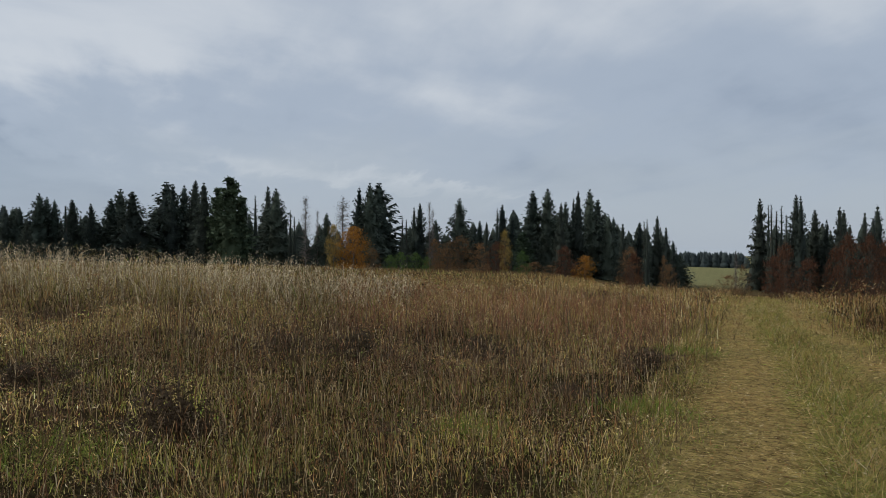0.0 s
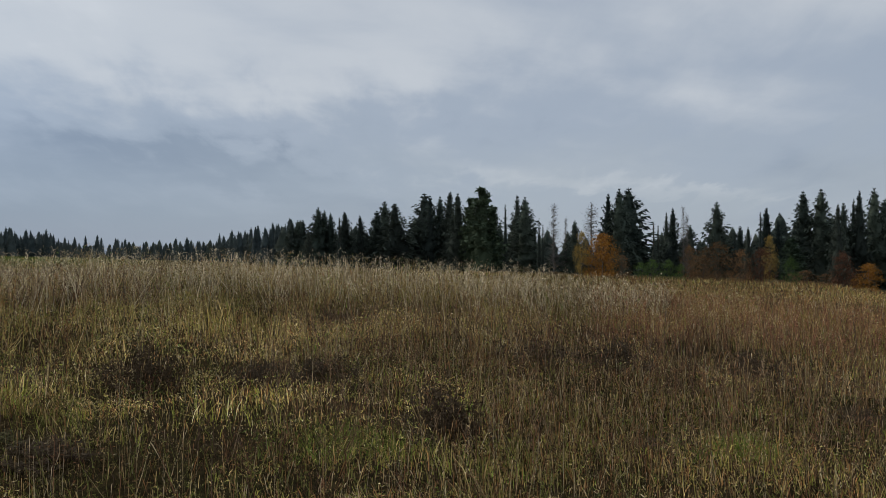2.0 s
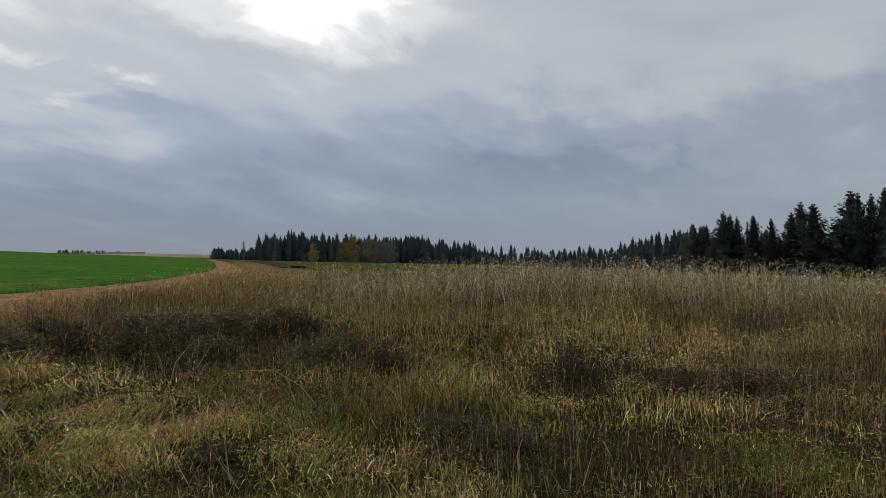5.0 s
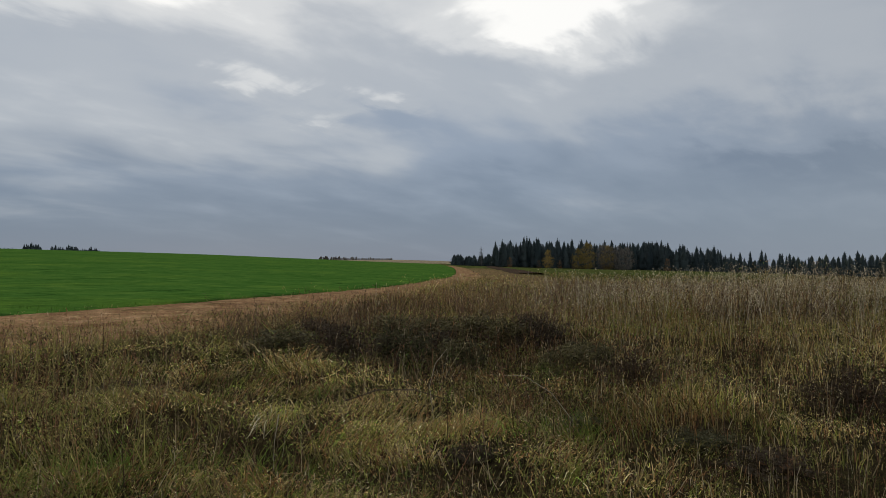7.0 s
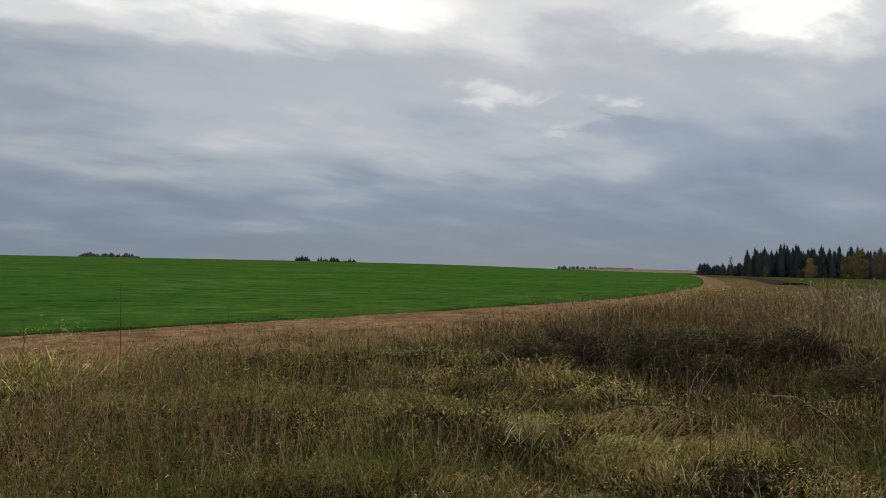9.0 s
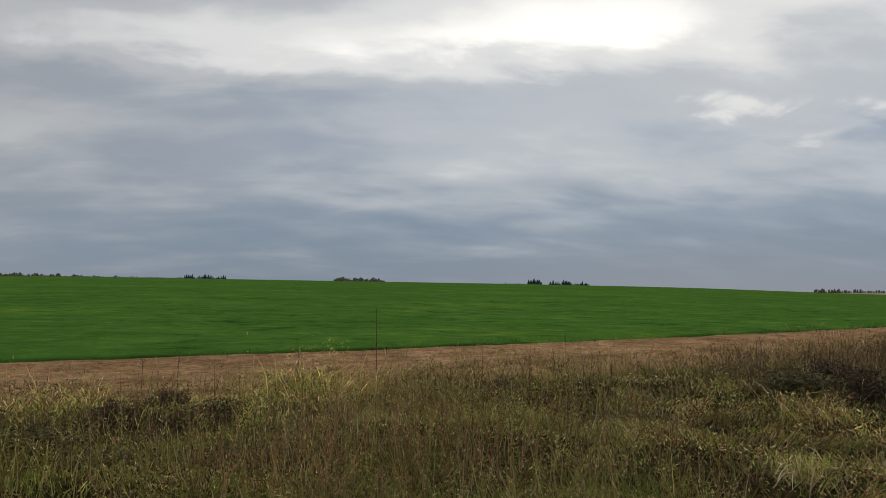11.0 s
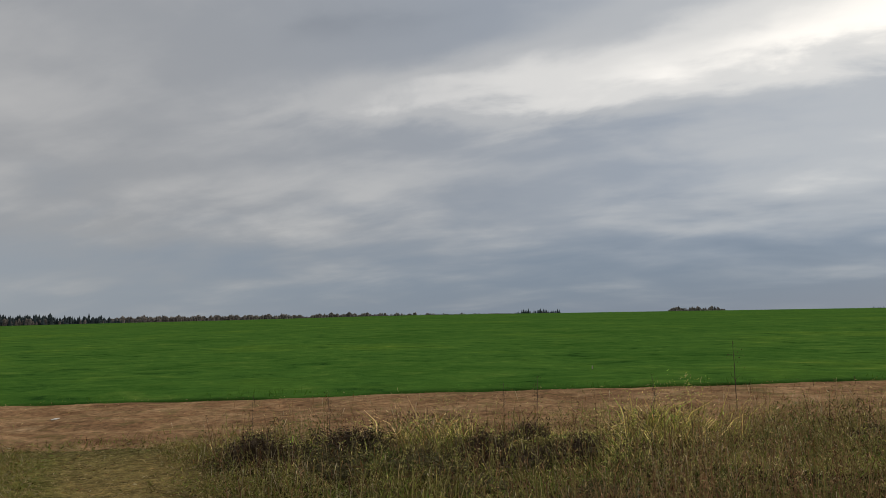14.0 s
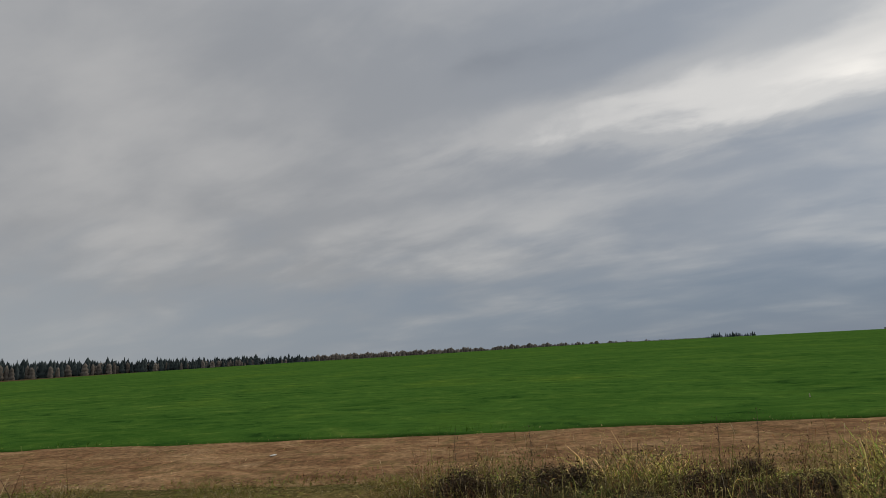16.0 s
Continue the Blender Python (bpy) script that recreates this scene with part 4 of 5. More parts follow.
LOW_CLUMPS = [(2, -5.62, -6.5, .7, .28), (0, -5.32, -5.6, .6, .25), (2, -6.6, -6.2, .7, .3), (2, -6.1, -5.1, .6, .26), (0, -7.44, -5.4, .6, .28), (2, -6.3, -4.0, .6, .24), (0, -11.2, -2.4, .6, .3), (2, -9.3, -1.5, .5, .2), (0, -8.8, -6.2, .6, .3)]
HOLLOWS = [(0, -8.16, 5.4, .6, .28), (0, -7.8, 6.6, .6, .3), (2, -9.4, -.7, .55, .22), (0, -9.1, -.2, .45, .18), (2, -5.5, 4.1, .6, .24), (0, -4.8, 4.3, .7, .26), (2, -6.5, 3.6, .5, .2), (0, -7.44, 13.8, 1.0, .4), (0, -.34, 7.0, .5, .2), (1, 1.5, 9.1, .6, .25), (0, 1.8, 8.8, .5, .25), (1, 3.56, 12.7, 1.0, .35)]
CLUMP_LIST = OLIVE_MASS + BROWN_CLUMPS + VERGE_CLUMPS + LOW_CLUMPS + HOLLOWS
CLUMP_SPOTS = [(c[1], c[2], 0.5 * c[3]) for c in CLUMP_LIST]
FLAT_PATCHES = [(-7.8, -0.4, 2.6), (-5.6, -1.8, 1.6), (-9.0, -0.6, 1.8), (-7.4, 1.2, 1.4), (-11.8, -0.4, 1.6), (-6.0, 2.6, 0.9), (-9, -3.2, 1.2)]
PALE_PATCHES = [(-15.5, 15.5, 5.0), (-20, 22, 8.0), (-10, 22, 6.0), (-3, 22, 5.0), (-6, 9.5, 1.6)]


def many(x, y, places, gain=1.0):
    return np.clip(sum(spot(x, y, *p) for p in places) * gain, 0, 1)


KINDS_OF_GRASS = [STRAW, PALE, OLIVE, GREEN, FRESH, RUSTY, UMBER]


def canopy(x, y, r, e, side):
    """Height of the growth at a place, how far it is flattened, the shares of the kinds of grass there, and a
    brightness for their colour.
    """
    n1, n2, n3 = value_noise(x, y, 3.2, 41), value_noise(x, y, 1.1, 42), value_noise(x, y, 7.0, 43)
    az = np.degrees(np.arctan2(-x, y))
    flat, pale = many(x, y, FLAT_PATCHES), many(x, y, PALE_PATCHES)
    n4 = value_noise(x, y, 0.5, 46)
    verge = smooth(-10, -7.5, e) * smooth(92, 99, az) * smooth(150, 141, az)
    flat = np.maximum(flat, 0.55 * smooth(50, 75, az) * smooth(12.5, 9, r) * smooth(150, 120, az))
    brown = smooth(0.36, 0.64, many(x, y, BROWN_PATCHES) + 0.9 * (value_noise(x, y, 1.3, 47) - 0.5) + 0.5 * (n4 - 0.5)) + 0.4 * smooth(0.68, 0.80, value_noise(x, y, 2.4, 45) + 0.3 * (n4 - 0.5)) * (1 - pale)
    brown = brown + 0.6 * smooth(2.4, 3.4, from_track(x, y)) * smooth(12, 18, r)
    brown = np.clip(brown, 0, 1) * (1 - 0.8 * verge)
    tall = (0.15 + 0.12 * n1 + 0.20 * (n2 - 0.5) + 0.18 * (n4 - 0.5) + 0.12 * smooth(10, 20, r) + 0.05 * brown) * (1 - 0.65 * flat) * (0.45 + 0.55 * smooth(1.5, 3.2 - 0.9 * smooth(5, 8, r), side)) * (0.7 + 0.3 * smooth(-4.2, -6.2, e))
    tall = tall + 0.38 * smooth(-8.5, -5.2, e) * smooth(94, 103, az) * smooth(149, 138, az)
    tall = tall + 0.26 * smooth(-10, -5.4, e) * smooth(60, 67, az) * smooth(90, 82, az)
    tall = tall + 0.10 * smooth(-14, -5, e) * smooth(84, 74, az) * smooth(14, 22, r) + 0.40 * smooth(2.4, 3.2, from_track(x, y)) * smooth(10, 16, r)
    tall = tall + 0.40 * np.exp(-((r - 23) / 6) ** 2) * smooth(2, 14, az) * smooth(62, 48, az) + 0.45 * verge * (n2 - 0.5) + 0.2 * verge * (n4 - 0.5)
    tall = tall * (0.42 + 0.95 * smooth(0.36, 0.64, 0.6 * value_noise(x, y, 0.8, 49) + 0.4 * value_noise(x, y, 1.9, 50)))
    tall = (tall + 0.26 * smooth(14, 20, r) * smooth(14, 4, az)) * (0.3 + 0.7 * smooth(-3.7, -4.6, e - 2.5 * smooth(28, 40, r)))
    # mats with dark clefts between them where the grass lies down
    cleft = smooth(0.52, 0.36, 0.65 * value_noise(x, y, 0.55, 64) + 0.35 * value_noise(x, y, 1.3, 65))
    tall = tall * (1 - (0.5 + 0.32 * smooth(45, 65, az)) * cleft * smooth(26, 14, r))
    tall = np.maximum(tall * (1 - 0.66 * many(x, y, CLUMP_SPOTS)), 0.07)
    wts = np.stack([0.9 + 0.7 * n3 + 0.4 * pale + 0.15 * flat + 1.6 * verge * smooth(104, 116, az), 0.16 + 0.8 * pale * smooth(17, 22, r), 1.0 + 0.3 * n2 + 2.2 * verge, (0.55 + 0.9 * smooth(11, 6, r) * smooth(5, 30, az) + 0.9 * smooth(38, 60, az) + 0.7 * smooth(8.5, 6, r) * smooth(46, 60, az) + 2.6 * verge + 1.2 * smooth(92, 99, az)) * (1 - pale) * (1.3 - n1) * (1 - 0.7 * brown), (0.5 * smooth(0.55, 0.8, n2) + 0.3 * smooth(50, 70, az) + 0.25 * smooth(8.5, 6, r) * smooth(46, 60, az) + 1.0 * verge) * (1 - brown), (0.45 + 1.9 * brown + 0.4 * smooth(22, 6, az) + 0.8 * smooth(44, 60, az) * smooth(0.45, 0.65, n1) + 0.7 * smooth(90, 96, az) * smooth(116, 106, az)) * (1 - 0.5 * verge * smooth(104, 116, az)), (0.20 + 4.6 * brown + 0.5 * smooth(22, 6, az)) * (1 - 0.5 * verge)], 1)
    wts[:, 2:5] *= (1 - 0.75 * smooth(17, 26, r) * smooth(16, 4, az))[:, None]
    wts[:, 5] += 0.8 * smooth(17, 26, r) * smooth(16, 4, az)
    # dry: plain brightness factor on the grass colour, by bearing, distance and patch
    dry = 1.14 + (0.38 * smooth(17, 11, r) + 0.16 * smooth(10, 7, r) * smooth(44, 32, az) - 0.05) * smooth(4, 22, az) * smooth(152, 140, az) + (0.40 * smooth(106, 118, az) - 0.06) * smooth(88, 99, az) * smooth(152, 142, az)
    dry = dry * (0.52 + 0.84 * smooth(0.32, 0.68, 0.5 * value_noise(x, y, 0.9, 53) + 0.5 * value_noise(x, y, 2.4, 66))) * (1 - 0.30 * brown) * (1 + 0.30 * smooth(6, 9, r) * smooth(19, 14, r) * smooth(-24, -14, az) * smooth(50, 38, az)) * (1 + 0.28 * smooth(50, 62, az) * smooth(104, 92, az))
    dry = dry * (1 - 0.24 * smooth(12, 17, r) * smooth(64, 52, az) * smooth(-12, 0, az))
    return tall, flat, wts, dry[:, None]


def open_meadow(x, y, r):
    """Which places are uncut meadow, and what canopy() wants to know of them."""
    n = len(x)
    e, run = along_edge(x, y)
    side = np.abs(from_track(x, y)) + 0.5 * (value_noise(x, y, 0.8, 51) - 0.5)
    gap = smooth(0.60, 0.38, value_noise(x, y, 0.42, 52)) * smooth(24, 10, r)
    keep = (e < -4.2 + 2.5 * smooth(142, 172, run) + 0.5 * (rng.rand(n) - 0.5) + 1.1 * smooth(0.5, 0.8, value_noise(x, y, 1.4, 54))) & (side > 1.55 + 0.35 * rng.rand(n)) & (rng.rand(n) > 0.88 * gap) & ((r < 56) | (e < -11))
    return x[keep], y[keep], r[keep], e[keep], side[keep]


def meadow(tufts, per, r0, r1, a0, a1, power, width, segments):
    """Tussocks: each a clump of blades that fan out from one foot and share a kind."""
    cx, cy, cr, e, side = open_meadow(*scatter(tufts, r0, r1, a0, a1, power))
    n = len(cx)
    tall, flat, wts, dry = canopy(cx, cy, cr, e, side)
    tall = np.maximum(tall, 0.06) * rng.uniform(0.5, 1.5, n)
    kind = pick(wts, KINDS_OF_GRASS, n) * rng.uniform(0.5, 1.45, (n, 1))
    erect = smooth(72, 45, np.degrees(np.arctan2(-cx, cy))) * (1 - flat)
    bend = (rng.uniform(0.35, 1.15, n) + 0.5 * flat) * (1 - 0.55 * erect)
    drift = 6.0 * value_noise(cx, cy, 1.7, 44) + rng.uniform(-0.8, 0.8, n)
    # the blades of each clump
    k = np.repeat(np.arange(n), per)
    m = len(k)
    spread = (0.10 + 0.012 * cr) * rng.uniform(0.6, 1.6, n)
    ox, oy = rng.normal(0, 1, m) * spread[k], rng.normal(0, 1, m) * spread[k]
    x, y = cx[k] + ox, cy[k] + oy
    h = np.minimum(tall[k] * (0.25 + 0.95 * rng.rand(m) ** 1.4), 0.72) * (1 - 0.30 * smooth(13, 8, cr[k]))
    w = width(cr[k]) * rng.uniform(0.5, 1.5, m)
    out = np.arctan2(oy, ox)
    way = np.where(rng.rand(m) < 0.7, out + rng.uniform(-2.2, 2.2, m), drift[k] + rng.uniform(-1.0, 1.0, m))
    lean = np.clip(bend[k] * rng.uniform(0.3, 1.5, m), 0.03, 1.25)
    fallen = rng.rand(m) < 0.52 - 0.36 * erect[k]
    lean = np.where(fallen, rng.uniform(0.75, 1.28, m), lean)
    other = np.array([STRAW, OLIVE, GREEN, RUSTY, UMBER])[rng.randint(0, 5, m)]
    col = np.where(rng.rand(m, 1) < 0.76, kind[k], other) * rng.uniform(0.7, 1.3, (m, 1)) * dry[k]
    # root tint a little darker than the tip tint
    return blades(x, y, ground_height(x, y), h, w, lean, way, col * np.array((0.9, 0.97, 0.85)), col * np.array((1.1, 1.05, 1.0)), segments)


def laid_grass(count, per, r0, r1, a0, a1):
    """Swathes of long grass that lie over, each combed one way, with lighter bent tops."""
    cx, cy, cr, e, side = open_meadow(*scatter(count, r0, r1, a0, a1, 1.0))
    tall, flat, wts, dry = canopy(cx, cy, cr, e, side)
    keep = (rng.rand(len(cx)) < 0.12 + flat) & (value_noise(cx, cy, 0.55, 64) > 0.44) & (e < -7)
    cx, cy, cr, tall, wts, dry = cx[keep], cy[keep], cr[keep], tall[keep], wts[keep], dry[keep]
    n = len(cx)
    kind = pick(wts * np.array((1.3, 0.3, 1.5, 1.1, 0.4, 1.0, 0.5)), KINDS_OF_GRASS, n) * rng.uniform(0.5, 1.1, (n, 1)) * dry * 0.62
    comb = 9.0 * value_noise(cx, cy, 1.1, 67) + rng.uniform(-0.5, 0.5, n)
    k = np.repeat(np.arange(n), per)
    m = len(k)
    x, y = cx[k] + rng.normal(0, 0.10, m), cy[k] + rng.normal(0, 0.10, m)
    col = kind[k] * rng.uniform(0.8, 1.2, (m, 1))
    h = (0.13 + 0.4 * tall[k]) * rng.uniform(0.6, 1.35, m)
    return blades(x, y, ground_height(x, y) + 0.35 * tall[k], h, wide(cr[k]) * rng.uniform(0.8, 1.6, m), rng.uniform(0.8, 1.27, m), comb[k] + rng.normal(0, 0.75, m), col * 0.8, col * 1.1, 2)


def scraps(x, y, z, size, col, rise=1.0):
    """Single leaf tips, husks and bent ends: small three-cornered scraps turned every way."""
    n = len(x)
    a, b = rng.normal(0, 1, (n, 3)), rng.normal(0, 1, (n, 3))
    a[:, 2] *= rise
    a /= np.linalg.norm(a, axis=1, keepdims=True)
    b /= np.linalg.norm(b, axis=1, keepdims=True)
    c, s = np.stack([x, y, z], 1), size[:, None]
    v = np.stack([c - a * s, c + b * s * (0.35 if rise > 0.5 else 0.16), c + a * s], 1).reshape(-1, 3)
    return v, np.arange(3 * n).reshape(n, 3), np.repeat(col, 3, 0)


def meadow_scraps(count, r0, r1, a0, a1, power):
    x, y, r, e, side = open_meadow(*scatter(count, r0, r1, a0, a1, power))
    n = len(x)
    tall, flat, wts, dry = canopy(x, y, r, e, side)
    z = ground_height(x, y) + tall * (0.15 + 0.95 * rng.rand(n) ** 0.7)
    col = pick(wts + 0.12, KINDS_OF_GRASS, n) * rng.uniform(0.5, 1.6, (n, 1)) * dry
    return scraps(x, y, z, (0.006 + 0.0011 * r) * rng.uniform(0.5, 1.7, n), col)


def stalks(count, r0, r1, a0, a1, power, tall0, tall1, head, thick, places=None, mixed=(0.45, 0.25, 0.2, 0.1)):
    """Upright dry stems, each with a narrow seed head."""
    x, y, r = scatter(count, r0, r1, a0, a1, power)
    e, _ = along_edge(x, y)
    patch = value_noise(x, y, 2.2, 71) * 0.8 + 0.4 * value_noise(x, y, 0.7, 72)
    keep = (e < -4.4) & (np.abs(from_track(x, y)) > 1.7 + 0.8 * rng.rand(count)) & (rng.rand(count) < patch) & (rng.rand(count) > 0.8 * many(x, y, FLAT_PATCHES)) & (rng.rand(count) > 0.95 * many(x, y, CLUMP_SPOTS))
    if places is not None:
        keep &= rng.rand(count) < 0.12 + many(x, y, places)
    x, y, r = x[keep], y[keep], r[keep]
    n = len(x)
    z = ground_height(x, y)
    h = rng.uniform(tall0, tall1, n) * (0.75 + 0.35 * smooth(8, 20, r))
    a, lean = rng.uniform(0, math.tau, n), 0.04 + 0.5 * rng.rand(n) ** 2.2
    face = rng.uniform(0, math.tau, n)
    s = np.stack([np.cos(face), np.sin(face), 0 * face], 1) * (thick * (0.6 + 0.10 * r))[:, None]
    foot = np.stack([x, y, z], 1)
    top = foot + np.stack([np.cos(a) * lean * h, np.sin(a) * lean * h, h], 1)
    neck = foot * 0.2 + top * 0.8
    tip = top + (top - neck) * rng.uniform(0.0, 0.5, (n, 1)) + np.stack([np.cos(a), np.sin(a), -0.5 + 0 * a], 1) * (0.012 * h)[:, None]
    wid = s * head
    v = np.stack([foot - s, foot + s, top, neck, top + wid * 0.8, tip, top - wid * 0.8], 1).reshape(-1, 3)
    k = 7 * np.arange(n)[:, None]
    f = np.concatenate([k + [0, 1, 2], k + [3, 4, 5], k + [3, 5, 6]])
    base = np.array([STRAW, PALE, RUSTY, UMBER])[rng.choice(4, n, p=mixed)] * rng.uniform(0.7, 1.2, (n, 1))
    ear = base * np.array((1.15, 1.1, 1.1))
    return v, f, np.stack([base, base, base, ear, ear, ear, ear], 1).reshape(-1, 3)


def forbs(count, r0, r1, a0, a1, power, places, tall0, tall1, colour, bits=14, anywhere=0.06):
    """Withered weeds: a stem with short crooked leaves and seed buttons."""
    x, y, r = scatter(count, r0, r1, a0, a1, power)
    e, _ = along_edge(x, y)
    keep = (e < -4.6) & (np.abs(from_track(x, y)) > 1.7 + 0.9 * rng.rand(count)) & (rng.rand(count) < anywhere + many(x, y, places)) & (rng.rand(count) > 0.9 * many(x, y, CLUMP_SPOTS))
    x, y, r = x[keep], y[keep], r[keep]
    n = len(x)
    foot = np.stack([x, y, ground_height(x, y)], 1)
    h = rng.uniform(tall0, tall1, n)
    a, lean = rng.uniform(0, math.tau, n), 0.05 + 0.8 * rng.rand(n) ** 1.4
    top = foot + np.stack([np.cos(a) * lean * h, np.sin(a) * lean * h, h], 1)
    face = rng.uniform(0, math.tau, n)
    s = np.stack([np.cos(face), np.sin(face), 0 * face], 1) * (0.0022 + 0.0003 * r)[:, None]
    tint = np.array(colour) * rng.uniform(0.6, 1.6, (n, 1))
    vs, cs = [np.stack([foot - s, foot + s, top], 1)], [np.stack([tint] * 3, 1)]
    for i in range(bits):
        t = rng.uniform(0.25, 1.05, (n, 1))
        p = foot * (1 - t) + top * t
        g = rng.uniform(0, math.tau, n)
        ln = (h * rng.uniform(0.03, 0.12, n))[:, None]
        out = np.stack([np.cos(g), np.sin(g), rng.uniform(-0.3, 0.9, n)], 1) * ln
        cross = np.stack([-np.sin(g), np.cos(g), rng.uniform(-0.5, 0.5, n)], 1) * (0.0022 + 0.0005 * r)[:, None] * rng.uniform(0.5, 1.5, (n, 1))
        vs.append(np.stack([p, p + out * 0.6 + cross, p + out], 1))
        cs.append(np.stack([tint * rng.uniform(0.7, 1.5, (n, 1))] * 3, 1))
    v = np.stack(vs, 1).reshape(-1, 3)
    return v, np.arange(len(v)).reshape(-1, 3), np.stack(cs, 1).reshape(-1, 3)


def lumps(count, bits, r0, r1, a0, a1, power):
    """Low leafy weeds between the grasses: each a rounded heap of small leaves, dark inside, of one kind."""
    cx, cy, cr, e, side = open_meadow(*scatter(count, r0, r1, a0, a1, power))
    n = len(cx)
    az = np.degrees(np.arctan2(-cx, cy))
    keep = (rng.rand(n) < 0.30 + 1.1 * smooth(0.40, 0.60, value_noise(cx, cy, 1.5, 48))) & (side > 2.2)
    cx, cy, cr, az = cx[keep], cy[keep], cr[keep], az[keep]
    n = len(cx)
    west_ = smooth(40, 60, az)
    kinds = [(0.060, 0.062, 0.022), (0.150, 0.145, 0.042), (0.050, 0.033, 0.023), (0.13, 0.068, 0.036), (0.20, 0.15, 0.075), (0.10, 0.135, 0.035)]
    tint = pick(np.stack([0.5 + 0.3 * west_, 0.5 + 1.3 * west_, 1.5 - 1.1 * west_, 0.8 - 0.2 * west_, 0.5 + 0 * az, 0.25 + 0.5 * west_], 1), kinds, n)
    wide_, tall = rng.uniform(0.12, 0.42, n) * (1 + 0.02 * cr), rng.uniform(0.16, 0.46, n)
    k = np.repeat(np.arange(n), bits)
    m = len(k)
    q = rng.normal(0, 1, (m, 2)) * wide_[k, None] * 0.62
    out = np.hypot(q[:, 0], q[:, 1]) / wide_[k]
    up_ = np.clip(1 - 0.45 * out * out, 0.1, 1) * rng.rand(m) ** 0.45
    x, y = cx[k] + q[:, 0], cy[k] + q[:, 1]
    z = ground_height(x, y) + tall[k] * up_
    col = tint[k] * rng.uniform(0.45, 1.55, (m, 1))
    return scraps(x, y, z, (0.010 + 0.0016 * cr[k]) * rng.uniform(0.6, 1.6, m), col)


def wide(r):
    return 0.0030 + 0.00048 * r


near = meadow(11500, 16, 2.4, 9.5, -42, 176, 0.9, wide, 2)
middle = meadow(15000, 17, 7.5, 26, -42, 176, 1.25, wide, 1)
beyond = meadow(10000, 14, 24, 120, -42, 86, 1.5, wide, 1)
loose = joined([meadow_scraps(270000, 3.0, 60, -42, 176, 1.3), meadow_scraps(150000, 3.0, 13, -30, 150, 0.9)])
verge = meadow(5200, 14, 17, 75, 60, 92, 1.2, wide, 1)
underfoot = meadow(900, 14, 0.5, 2.6, -180, 180, 0.9, lambda r: 0.007 + 0 * r, 1)
behind = meadow(3200, 12, 2.4, 16, 174, 320, 0.9, lambda r: 0.009 + 0 * r, 1)
tussocks = meadow(900, 26, 4.2, 11.5, 106, 150, 0.9, lambda r: 1.25 * wide(r), 2)
laid = laid_grass(9000, 11, 2.5, 13, 46, 152)
v, f, c = joined([near, middle, beyond, verge, loose, laid, tussocks, underfoot, behind, meadow_scraps(14000, 0.6, 12, 172, 320, 1.0), meadow_scraps(120000, 11, 38, -4, 66, 1.3)])
grass = new("meadow_grass", mesh_data("meadow_grass", v, f, GRASS, c))
tagged(grass, "dry straw and olive meadow grass, uncut", "grass", kind="stuff")

v, f, c = joined([stalks(9000, 3.2, 13, -28, 60, 0.9, 0.30, 0.68, 1.5, 0.0013, None, (0.35, 0.15, 0.3, 0.2)), stalks(4000, 2.8, 12, 55, 176, 0.9, 0.18, 0.50, 1.6, 0.0014), stalks(16000, 10, 40, -28, 80, 1.2, 0.35, 0.72, 1.5, 0.0011, None, (0.35, 0.15, 0.3, 0.2)), stalks(5200, 6, 17, 93, 148, 1.0, 0.30, 0.75, 1.6, 0.0010, None, (0.35, 0.2, 0.35, 0.1)), stalks(3000, 14, 34, 5, 62, 1.2, 0.30, 0.9, 2.4, 0.0010, PALE_PATCHES, (0.3, 0.7, 0.0, 0.0))])
tagged(new("dry_stalks", mesh_data("dry_stalks", v, f, GRASS, c)), "tall dry straw stalks with narrow seed heads", "grass", kind="stuff")

